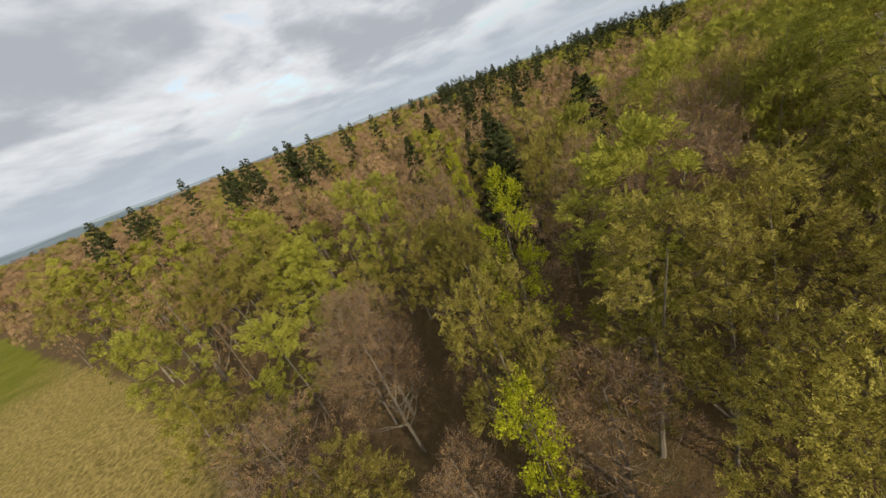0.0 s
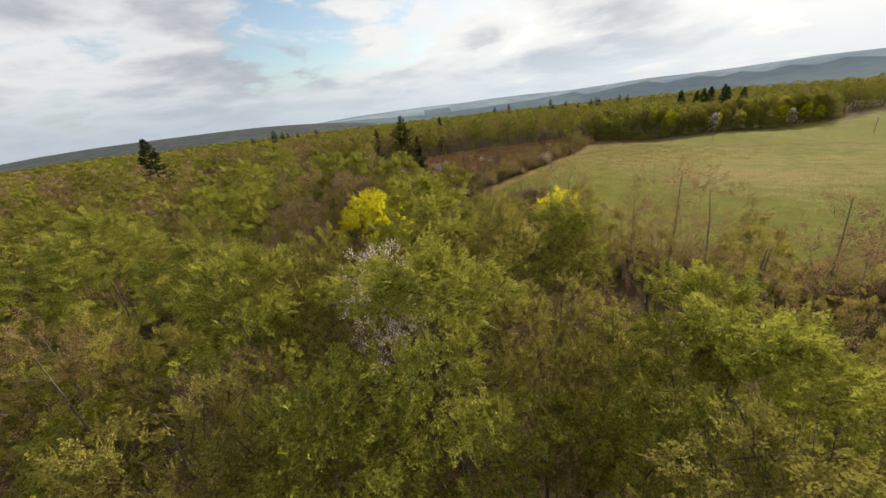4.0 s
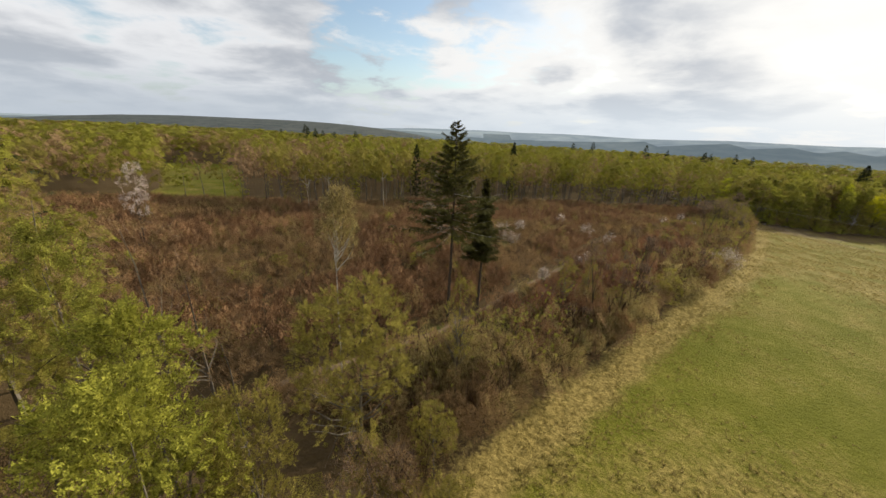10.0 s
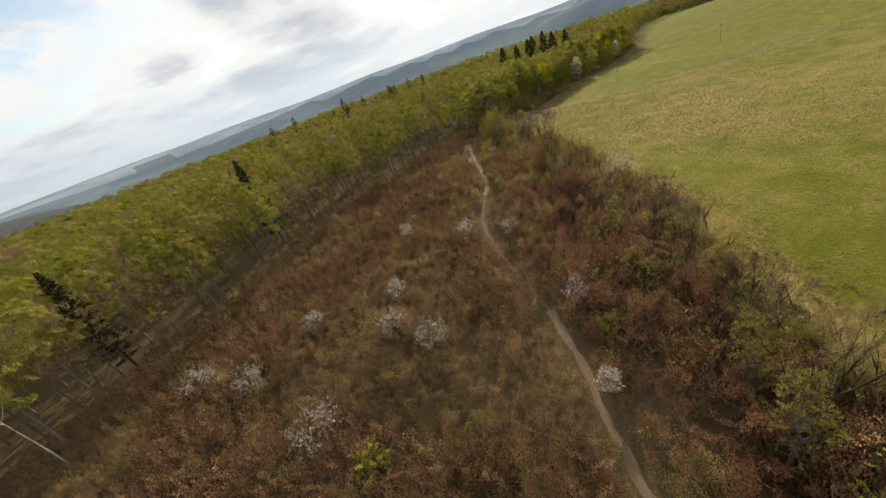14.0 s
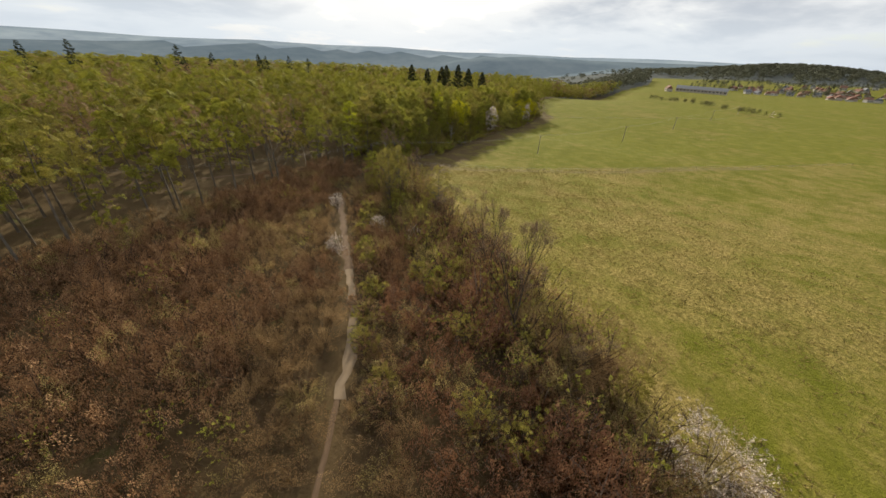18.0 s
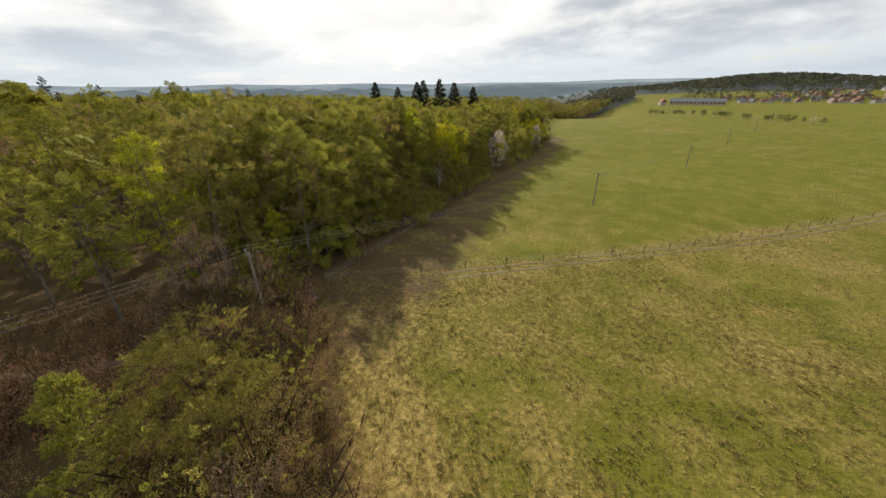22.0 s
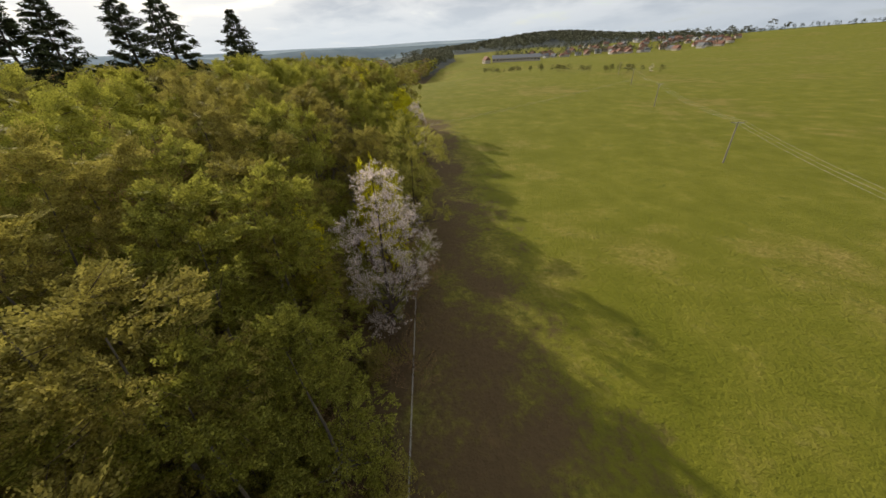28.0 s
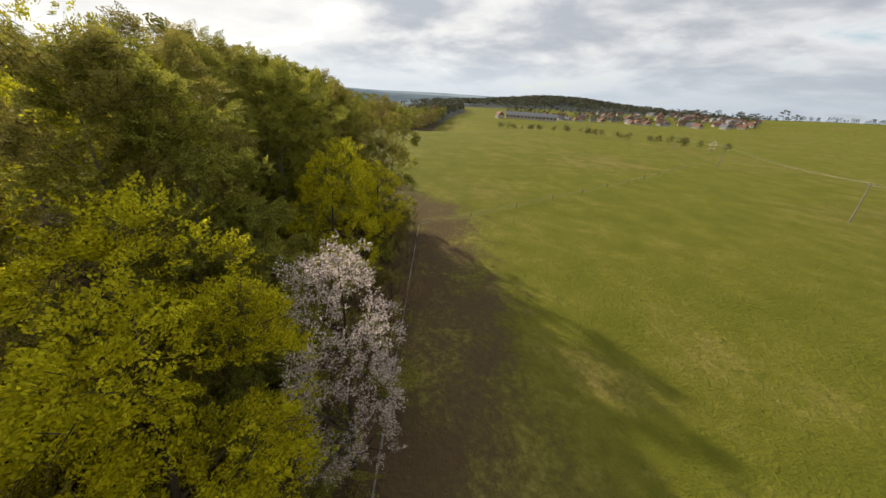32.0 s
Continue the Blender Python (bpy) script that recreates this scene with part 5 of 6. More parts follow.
def grow_singles():
    for j, (kind, x, y, top, wide, label) in enumerate(KNOWN):
        near = kind != "spruce" and away(ROUTE, np.array([x]), np.array([y]))[0] < 19
        single(kind, x, y, top, 0 if near else 1, j % 3, j * 1.37, label, wide=wide)
    # blossom and birches beside the clearing
    single("cherry_open", -80, 121.5, 33.4, 0, 1, 1.0, "slender wild cherry in white blossom beside the clearing", wide=0.75)
    single("birch_tall", -21.1, 88.2, 35.8, 0, 0, 0.3, "tall lone birch with bare pale trunk in the clearing", wide=0.62)
    for j, (x, y, top) in enumerate(((-62, 166, 33), (-57, 171, 34), (-39, 179, 34))):
        single("birch", x, y, top, 1, j % 3, j * 1.7, "slender birch with pale trunk at the edge of the clearing", wide=0.9)
    for j, (x, y, top) in enumerate(((-31, 57, 32), (-17, 58, 30.5), (-36, 56, 33), (-38, 46, 33), (-20, 55, 29.5), (-33, 52, 31.5), (-41, 65, 33), (-27, 45, 31))):
        single("oak", x, y, top, 0, j % 3, j * 1.9)
    for j, (x, y, top) in enumerate(((-22, 40, 23.5), (-14.5, 40, 22.5), (-28, 35, 24.5), (-9, 45, 22.5), (-34, 37, 24.5))):
        single("beech", x, y, top, 0, j % 3, j * 1.7, wide=0.9)
    # along the pasture's edge
    single("cherry", 224.7, 232.0, 16.2, 0, 1, 0.8, "wild cherry in white blossom at the pasture's edge", wide=1.2)
    single("cherry", 290.8, 233.2, 12.4, 0, 2, 2.4, "wild cherry in white blossom at the pasture's edge", wide=1.0)
    for j, (x, y, top) in enumerate(((230.9, 234.0, 15.6), (229.8, 231.6, 14.4), (223.2, 236.6, 14.6))):
        single("maple", x, y, top, 1, j, j * 1.1, "small maple sapling in yellow flower beside the blossoming cherry", wide=0.42)
    single("maple", 285.4, 237.6, 14.4, 0, 0, 4.0, wide=1.25)
    single("maple", 306.8, 239, 13.4, 0, 1, 0.0, wide=1.1)
    single("maple", 317.7, 236.6, 10.2, 0, 2, 0.9, wide=1.3)
    for j, (x, y, top) in enumerate(((226.0, 237.2, 11.0), (221.2, 236.4, 9.0), (219.0, 238.5, 9.5))):
        single("budding", x, y, top, 0, j, j * 1.6, "brown bush with opening buds behind the blossoming cherry", wide=1.1)
    single("willow", 244.6, 231.1, 16.3, 0, 0, 0.0, wide=1.0)
    single("bush", 182, 230.2, 12.5, 0, 1, 1.0, wide=1.0)
    # bare trees in the strip between path and pasture
    for j, (x, y, top, w) in enumerate(((66.0, 159.0, 25.5, 0.8), (76.5, 167.5, 24.0, 0.8), (31.1, 125, 23.5, 0.55), (30.3, 121.2, 22.0, 0.55), (100, 197, 20, 0.8), (88, 181, 18, 0.8), (112, 213, 21, 0.8), (46, 130, 19, 0.7), (86, 172, 14, 1.2))):
        single("alder", x, y, top, 0, j % 3, j * 1.3, wide=w, group="bare trees beside the pasture")
    for j, (x, y, top, w) in enumerate(((-6.4, 87.7, 26.5, 0.6), (11.4, 109.4, 22.0, 0.7), (31.7, 133.6, 18.7, 0.7), (-14.5, 74.1, 20.0, 0.6), (94, 199.5, 21.5, 0.7))):
        single("alder_leafing", x, y, top, 0, j % 3, j * 1.9, "", "bare trees beside the pasture", w)
    single("alder", 17.1, 109.3, 26.0, 0, 1, 0.6, "crooked bare tree leaning over the pasture's edge", "bare trees beside the pasture", 0.6, 0.30, 0.2)
    single("alder_leafing", 16.5, 113.0, 21.1, 0, 1, 1.6, "slender tree with the first pale leaves beside the footpath", "bare trees beside the pasture", 0.6)
    single("alder", 25.5, 114.3, 20.7, 0, 2, 2.6, "", "bare trees beside the pasture", 0.6)
    single("bush", 107.2, 209.3, 18.2, 0, 1, 0.4, "broad olive-green bush at the corner of the pasture", wide=1.65)
    single("budding", 110.5, 205.8, 12.5, 0, 0, 1.4, "brown bush with opening buds at the corner of the pasture", wide=1.5)
    single("beech_low", 102.8, 212.5, 16.5, 0, 2, 2.0, "young beech sapling beside the corner bush", wide=1.0)
    single("alder_leafing", 96.5, 188.0, 19.8, 0, 0, 0.4, wide=1.1, group="bare trees beside the pasture")
    for x, y, top in ((98.5, 200.0, 22.2), (99.0, 204.5, 20.6)):
        single("alder_leafing", x, y, top, 0, 2, x, wide=0.72, group="bare trees beside the pasture")
    single("alder_leafing", 100.5, 193.5, 17.5, 0, 1, 2.4, wide=0.9, group="bare trees beside the pasture")
    single("birch", 103.9, 239.5, 18.6, 0, 1, 1.0, "young birch with pale opening leaves beside the track", wide=1.1)
    for j, (x, y, top, w) in enumerate(((89, 197.5, 11.5, 1.1), (93.5, 197.0, 12.5, 1.2), (86.5, 190.0, 10.8, 1.0), (97.0, 206.5, 13.0, 1.3), (90.5, 185.0, 10.5, 1.1))):
        single(("budding", "bush")[j % 2], x, y, top, 0, j % 3, j * 1.9, "olive-brown bush with opening buds beside the pasture", "shrubs beside the pasture", w)
    # olive bushes along the strip
    rng = np.random.default_rng(19)
    for j in range(26):
        s = (j + rng.random()) / 26
        x, y = 12 + 92 * s - 2.4 + rng.normal(0, 1.3), (95 + 46 * s / 0.55 if s < 0.55 else 141 + (s - 0.55) / 0.45 * 52) + 2.4 + rng.normal(0, 1.3)
        kind = ("bush", "alder", "budding")[j % 3]
        if not inside(FIELD, np.array([x]), np.array([y]))[0]:
            single(kind, x, y, gz(x, y) + rng.uniform(4.0, 8.5), 1, j % 3, j, {"bush": "olive-green willow bush beside the pasture", "alder": "bare young alder beside the pasture", "budding": "brown bush with opening buds beside the pasture"}[kind], "shrubs beside the pasture", 1.25)
    # dark spruces inside the wood
    for j, (x, y, top) in enumerate(((-38.7, -54, 33.2), (-52, -49, 34.6), (-47, -66, 35.0), (-50, -30, 35.5), (-70, -62, 37), (-85, -50, 37.5), (-72, -38, 36))):
        single("spruce", x, y, top, 1, j % 2, j, wide=1.2)
    # conifers standing over the wood
    for j, (az, el) in enumerate(((51.4, 1.57), (55.1, 0.81), (58.3, 1.56), (59.4, 1.79), (62.1, 1.93), (64.6, 1.45), (67.8, 0.74))):
        a, d = radians(az), 168 + 7 * math.sin(j * 2.1)
        single("spruce", 118 + d * math.sin(a), 199 + d * math.cos(a), 27.4 + d * math.tan(radians(el)), 1, j % 2, j, wide=1.6)
    single("spruce", -118.5, 123.6, 46.0, 1, 0, 0.4, "tall lone spruce rising over the wood", wide=1.9)
    single("spruce", 13.4, 230.8, 37.5, 1, 1, 0.4)
    single("spruce", -30, 200, 35.5, 1, 0, 1.4)


grow_singles()


def grow_landmark_spruces():
    for name, x, y, top, rad, seed, bare in (("spruce_tree", -8.7, 103.7, 42.3, 11.0, 5, 0.47), ("spruce_tree", -3.6, 109.0, 34.0, 3.0, 9, 0.42)):
        tall = top - gz(x, y)
        trunk, crown = conifer(0, seed, tall, rad, bare, True)
        root = new(name)
        for part_name, soup, mats in (("trunk", trunk, BARKS["spruce"]), ("crown", crown, crown_mats("spruce"))):
            ob = new(part_name, soup.mesh(part_name, mats))
            ob.parent = root
        root.location = (x, y, gz(x, y))
        tagged(root, "ragged spruce with bleached bare boughs standing in the clearing", "tree", "spruces in the clearing")


grow_landmark_spruces()


def grow_horizon_conifers():
    rng = np.random.default_rng(21)
    # single crowns and clumps that stand against the sky west of the wood
    for j, (az, el, d, n) in enumerate(((-139.4, 0.0, 120, 5), (-135.2, 0.0, 120, 4), (-128.9, 0.96, 135, 1), (-123.5, 0.55, 118, 7), (-120.5, 0.5, 118, 5), (-114.8, 0.9, 118, 7), (-111.5, 0.7, 122, 4), (-106.4, 0.25, 130, 2), (-101.5, 0.1, 135, 1), (-98, 0.0, 170, 2), (-89.8, 0.4, 150, 3), (-87, 0.2, 155, 4), (-84.0, 0.1, 160, 5), (-80, 0.0, 170, 6), (-76, -0.2, 170, 5), (-71.2, 0.4, 190, 4), (-67.4, 0.5, 195, 6), (-63.5, 0.4, 200, 6), (-59.4, 0.0, 205, 6))):
        for i in range(n):
            a, r = radians(az + (rng.uniform(-1.6, 1.6) if i else 0)), d + rng.uniform(-6, 12) * (i > 0)
            px, py = 26.4 + r * math.sin(a), -56.2 + r * math.cos(a)
            if wooded(np.array([px]), np.array([py]))[0]:
                single("spruce", px, py, 40.7 + r * math.tan(radians(el + 0.25)) - (rng.uniform(0, 6.0) if i else 0), 2, i % 2, i + j, wide=1.05)
    tr, cr = template("spruce", 2, 0)
    x, y = [], []
    for az, d, n, w in ((-98, 300, 60, 60), (-76, 330, 70, 50), (-25, 420, 10, 60), (70, 520, 14, 40), (20, 480, 12, 90), (85, 640, 40, 45)):
        a = radians(az)
        x += list(20 + d * math.sin(a) + rng.normal(0, w / 2, n) * math.cos(a) + rng.normal(0, 12, n))
        y += list(0 + d * math.cos(a) - rng.normal(0, w / 2, n) * math.sin(a) + rng.normal(0, 12, n))
    x, y = np.array(x), np.array(y)
    ok = wooded(x, y)
    x, y = x[ok], y[ok]
    s, t = rng.uniform(0.95, 1.3, len(x)), rng.random(len(x)) * 6
    woods["spruce"].add(tr, BARKS["spruce"], x, y, height(x, y), s, t)
    woods["spruce"].add(cr, crown_mats("spruce", 2), x, y, height(x, y), s, t, 1.3)


grow_horizon_conifers()
for w in woods.values():
    w.finish()


# ---- scrub in the clearing and along the edges ----
def brush(seed, mat_leaf, twigs, leaves, tall=3.9, wide=1.45, sheets=11):
    rng = np.random.default_rng(seed)
    s = Soup()
    a, up = rng.random(twigs) * 6.28, rng.uniform(0.35, 1.3, twigs)
    way = unit(np.column_stack([np.cos(a) * 0.45, np.sin(a) * 0.45, up]))
    st = np.column_stack([rng.normal(0, wide * 0.4, twigs), rng.normal(0, wide * 0.4, twigs), rng.uniform(-0.1, tall * 0.5, twigs)])
    kites(s, st, way, rng.normal(0, 1, (twigs, 3)), tall * rng.uniform(0.35, 0.65, twigs), rng.uniform(0.015, 0.04, twigs), 1, 0)
    m = sheets
    b = np.column_stack([rng.normal(0, wide * 0.5, (m, 2)), rng.uniform(0.0, tall * 0.4, m)])
    lie = unit(np.column_stack([rng.normal(0, 0.45, (m, 2)), np.full(m, 1.0)]))
    kites(s, b, lie, rng.normal(0, 1, (m, 3)), tall * rng.uniform(0.45, 0.62, m), wide * rng.uniform(0.45, 0.7, m), 0, 0)
    if leaves:
        p = np.column_stack([rng.normal(0, wide * 0.5, (leaves, 2)), rng.uniform(0.25, 1.0, leaves) * tall])
        ln = rng.uniform(0.16, 0.36, leaves)
        kites(s, p, rng.normal(0, 1, (leaves, 3)), unit(rng.normal(0, 0.6, (leaves, 3)) + np.array([0, 0, 1.0])), ln, ln * 0.4, 0)
    return s


def grow_scrub():
    scrub = Wood("scrub", "dense bare brown scrub and saplings in the clearing")
    x, y, rng = scatter(2.05, -150, 130, 74, 243, 12)
    fringe = ~inside(CLEARING, x, y) & (away(CLEARING[5:15], x, y) < 9)
    ok = (inside(CLEARING, x, y) | fringe & (rng.random(len(x)) < 0.75)) & (away(WOODTRACK, x, y) > 1.6) & (away(TRAIL, x, y) > np.where(away(TRAIL[6:10], x, y) < 2, 0.7, np.where(away(TRAIL[10:13], x, y) < 2.5, 1.75, 1.2)))
    x, y, fringe = x[ok], y[ok], fringe[ok]
    strip = away([(-8, 76), (24, 107), (62, 141), (104, 193), (124, 219)], x, y)
    tone, r = patchy(x, y, 0.12, 0.7), rng.random(len(x))
    size = rng.uniform(0.6, 1.25, len(x)) * np.where(fringe, 0.75, np.where(strip < 12, 1.6, 1.0)) * np.where(away(TRAIL, x, y) < 2.8, 0.7, 1.0) * (0.90 + 0.4 * patchy(x, y, 0.25, 2.0))
    z, turn = height(x, y), rng.random(len(x)) * 6.28
    kind = np.where(r < 0.03 + 0.09 * (strip < 14), 2, np.where(r < 0.11 + 0.45 * (strip < 14), 1, np.where(tone > 0.62, 3, 0)))
    band = away([(8, 110), (14, 115), (30, 130), (44, 145), (58, 159), (66, 172)], x, y) < 5.0 + 3 * tone
    kind = np.where(band & (r > 0.15), 4, kind)
    kind = np.where((strip < 15) & (x > 60) & (away(TRAIL, x, y) > 2.5) & (r > 0.12) & (r < 0.42), 5, kind)
    sets = {5: (OLIVE, TWIG, 22, 64), 0: (SCRUBHAZE, SCRUB, 14, 0), 1: (ALDERHAZE, SCRUB, 10, 6), 2: (LEAF, TWIG, 12, 64), 3: (BUDS, SCRUB, 14, 0), 4: (REDHAZE, REDTWIG, 14, 0)}
    for k, (leaf, twig, nt, nl) in sets.items():
        for v in range(3):
            s = (kind == k) & (np.arange(len(x)) % 3 == v)
            scrub.add(brush(40 + 3 * k + v, leaf, nt, nl, sheets=0 if nl > 20 else 11), [leaf, twig], x[s], y[s], z[s], size[s], turn[s])
    # undergrowth along the other edges of the wood
    line = [(126, 224.5), (180, 230.5), (260, 233.5), (335, 236.5), (345, 248)]
    x, y, rng = scatter(2.0, 122, 350, 218, 252, 14)
    e = away(line, x, y)
    ok = (e < np.where(x > 200, 7.5, 4.5)) & ~inside(FIELD, x, y) & (rng.random(len(x)) < 0.45)
    x, y = x[ok], y[ok]
    size, turn, r = rng.uniform(0.6, 1.4, len(x)), rng.random(len(x)) * 6.28, rng.random(len(x))
    for k, (leaf, twig, nt, nl) in ((0, (OLIVE, TWIG, 14, 40)), (1, (LEAF, TWIG, 6, 50)), (2, (BUDS, SCRUB, 26, 10))):
        s = (r * 3).astype(int) == k
        scrub.add(brush(60 + k, leaf, nt, nl), [leaf, twig], x[s], y[s], height(x[s], y[s]), size[s], turn[s])
    # brush hidden under the trees further in, added to block the low sun
    x, y, rng = scatter(3.1, 130, 345, 226, 256, 16)
    e = away(line, x, y)
    ok = (e > 4.0) & (e < 15.0) & ~inside(FIELD, x, y)
    x, y = x[ok], y[ok]
    size, turn, r = rng.uniform(1.0, 1.9, len(x)), rng.random(len(x)) * 6.28, rng.random(len(x))
    for k, (leaf, twig, nt, nl) in ((0, (OLIVE, TWIG, 10, 50)), (1, (LEAF, TWIG, 6, 60)), (2, (BUDS, SCRUB, 20, 20))):
        s = (r * 3).astype(int) == k
        scrub.add(brush(80 + k, leaf, nt, nl), [leaf, twig], x[s], y[s], height(x[s], y[s]), size[s], turn[s])
    line = [(-8, 74), (-3, 60), (3, 51), (13, 41), (27, 28), (51, 6), (76, -16)]
    x, y, rng = scatter(2.2, -14, 84, -18, 80, 15)
    ok = (away(line, x, y) < 6) & ~inside(FIELD, x, y) & ~inside(CLEARING, x, y)
    x, y = x[ok], y[ok]
    size, turn, r = rng.uniform(0.9, 2.2, len(x)), rng.random(len(x)) * 6.28, rng.random(len(x))
    for k, (leaf, twig, nt, nl) in ((0, (OLIVE, TWIG, 14, 36)), (1, (BUDS, SCRUB, 30, 8)), (2, (BUDS, TWIG, 30, 6))):
        s = (r * 3).astype(int) == k
        scrub.add(brush(70 + k, leaf, nt, nl), [leaf, twig], x[s], y[s], height(x[s], y[s]), size[s], turn[s])
    scrub.finish("scrub")


grow_scrub()


def grow_shrubs():
    """Shrubs that stand out of the scrub: white blackthorn and fresh green ones."""
    rng = np.random.default_rng(31)

    def shrub(name, x, y, tall, wide, leaf, seed, label, leaves=420, size=0.13):
        r = np.random.default_rng(seed)
        stems, crown = Soup(), Soup()
        for j in range(9):
            a = r.random() * 6.28
            e = np.array([math.cos(a) * wide * 0.75 * r.random(), math.sin(a) * wide * 0.75 * r.random(), tall * r.uniform(0.6, 0.95)])
            root_ring = tube(stems, [(0, 0, -0.1), e * np.array([0.35, 0.35, 0.5]), e], [0.05, 0.03, 0.01], 4, 0)
            if j:
                weld(stems, 0, root_ring)
        n = 42
        d = unit(r.normal(0, 1, (n, 3)) * np.array([1, 1, 0.8]))
        c = d * np.array([wide, wide, tall * 0.42]) * r.uniform(0.55, 1.05, (n, 1)) + np.array([0, 0, tall * 0.58])
        per = leaves // n
        p = np.repeat(c, per, 0) + r.normal(0, wide * 0.17, (n * per, 3))
        ln = size * 3.2 * r.uniform(0.7, 1.6, len(p))
        kites(crown, p, r.normal(0, 1, p.shape), unit(r.normal(0, 0.8, p.shape) + np.array([0, 0, 0.6])), ln, ln * 0.45, 0)
        w = unit(np.repeat(d, 4, 0) + r.normal(0, 0.4, (n * 4, 3)) + np.array([0, 0, 0.3]))
        kites(crown, np.repeat(c, 4, 0) - w * 0.4, w, r.normal(0, 1, w.shape), wide * 0.7, 0.02, 1, 0)
        root = new(name)
        for part_name, soup, mats in (("stems", stems, [DARKBARK]), ("crown", crown, [leaf, TWIG])):
            ob = new(part_name, soup.mesh(part_name, mats))
            ob.parent = root
        root.location = (x, y, gz(x, y))
        tagged(root, label, "shrub", "shrubs in the clearing")

    white = "blackthorn shrub in white blossom among brown scrub"
    spots = [(60.2, 141.0, 6.2, 3.4), (-20.4, 170.6, 5.8, 2.4), (-14.9, 161.8, 5.4, 2.0), (-2.9, 164.7, 5.0, 1.7), (4.0, 150.8, 5.2, 1.9), (5.3, 143.8, 5.2, 2.4), (-11.9, 145.6, 5.4, 2.6), (9.8, 157.9, 5.0, 1.4),
             (30.7, 159.1, 5.2, 2.0), (26.4, 174.8, 4.8, 1.5), (21.2, 131.4, 4.6, 1.6), (34.3, 151.1, 5.0, 1.6), (10.6, 122.6, 3.8, 1.0), (83.1, 185.1, 4.2, 1.3), (82.5, 193.4, 4.0, 1.6), (86.2, 208.4, 4.4, 1.2), (70.7, 192.4, 4.0, 1.4), (124, 220, 2.2, 0.7)]
    for j, (x, y, h, w) in enumerate(spots):
        shrub("blackthorn_shrub", x, y, h, w, THORN, 200 + j, white, 1500 if w > 3 else 500, 0.13 if w > 3 else 0.115)
    for j in range(30):
        s = (j + rng.random()) / 30
        x, y = 46 + 38 * s + 3.0 + rng.normal(0, 0.5), 168 + 36 * s - 3.0 + rng.normal(0, 0.5)
        shrub("hazel_shrub", x, y, rng.uniform(3.0, 4.6), rng.uniform(1.1, 1.8), (ALDERHAZE, SCRUBHAZE, OLIVE)[j % 3], 400 + j, "brown budding shrub beside the footpath", 170, 0.18)
    fresh = "small shrub in young leaf among brown scrub"
    for j in range(46):
        s = rng.random()
        x, y = (24 + 80 * s + rng.normal(0, 5), 118 + 84 * s + rng.normal(0, 5)) if j < 30 else (rng.uniform(-45, 40), rng.uniform(110, 175))
        if inside(CLEARING, np.array([x]), np.array([y]))[0] and away(TRAIL, np.array([x]), np.array([y]))[0] > 2:
            shrub("hazel_shrub", x, y, rng.uniform(2.8, 5.2), rng.uniform(1.0, 2.0), (ALDERHAZE, LEAF, OLIVE)[j % 3], 300 + j, fresh, 170, 0.16)


grow_shrubs()


# ---- grass ----
def grow_grass():
    grass = Wood("grass", "tussocky pasture grass, green with dry straw-coloured patches")
    rng = np.random.default_rng(51)

    def tuft(seed, n):
        r, s = np.random.default_rng(seed), Soup()
        a = r.random(n) * 6.28
        way = unit(np.column_stack([np.cos(a), np.sin(a), r.uniform(0.5, 1.4, n)]))
        kites(s, np.column_stack([r.normal(0, 0.12, (n, 2)), np.full(n, -0.03)]), way, r.normal(0, 1, (n, 3)), r.uniform(0.18, 0.42, n), r.uniform(0.03, 0.06, n), 0, 0.3)
        return s
    n = 200000
    x, y = rng.uniform(0, 330, n), rng.uniform(30, 235, n)
    ok = inside(FIELD, x, y) & (rng.random(n) < smooth(away(ROUTE, x, y), 95, 30))
    x, y = x[ok], y[ok]
    keep = rng.random(len(x)) < np.clip(patchy(x, y, 0.5, 0.3) * 1.5, 0.1, 1) * np.clip((dryness(x, y) * 1.6 - 0.15) * smooth(away(FIELD[:4], x, y), 8, 18) + 0.8 * smooth(away(FIELD[-5:] + FIELD[:1], x, y), 11, 7), 0, 1)
    x, y = x[keep], y[keep]
    size, turn = rng.uniform(0.6, 1.6, len(x)), rng.random(len(x)) * 6.28
    for v in range(4):
        s = np.arange(len(x)) % 4 == v
        grass.add(tuft(90 + v, 4), [TUFT], x[s], y[s], height(x[s], y[s]), size[s], turn[s])
    grass.finish("grass")


grow_grass()


# ---- power line ----
def part(name, bm, mat, parent, label=""):
    me = bpy.data.meshes.new(name)
    bm.to_mesh(me)
    bm.free()
    me.materials.append(mat)
    ob = new(name, me)
    ob.parent = parent
    return tagged(ob, label)


def soup_part(name, soup, mats, parent, label=""):
    ob = new(name, soup.mesh(name, mats))
    ob.parent = parent
    return tagged(ob, label)


def rod(points, radii, sides=8):
    s = Soup()
    tube(s, points, radii, sides, 0)
    return s


def block(sx, sy, sz, at=(0, 0, 0), bevel=0.0):
    bm = bmesh.new()
    bmesh.ops.create_cube(bm, size=1, matrix=Matrix.Translation(at) @ Matrix.Diagonal((sx, sy, sz, 1)))
    if bevel:
        bmesh.ops.bevel(bm, geom=bm.edges[:], offset=bevel, segments=1, affect="EDGES")
    return bm


POLES = [(118.7, 220.6), (195.3, 194.9), (274.3, 166.5), (350.2, 140.2), (428, 112), (506, 84)]
POLE_H = 8.6
ARM = Vector((0.339, 0.941, 0))        # square to the line of poles


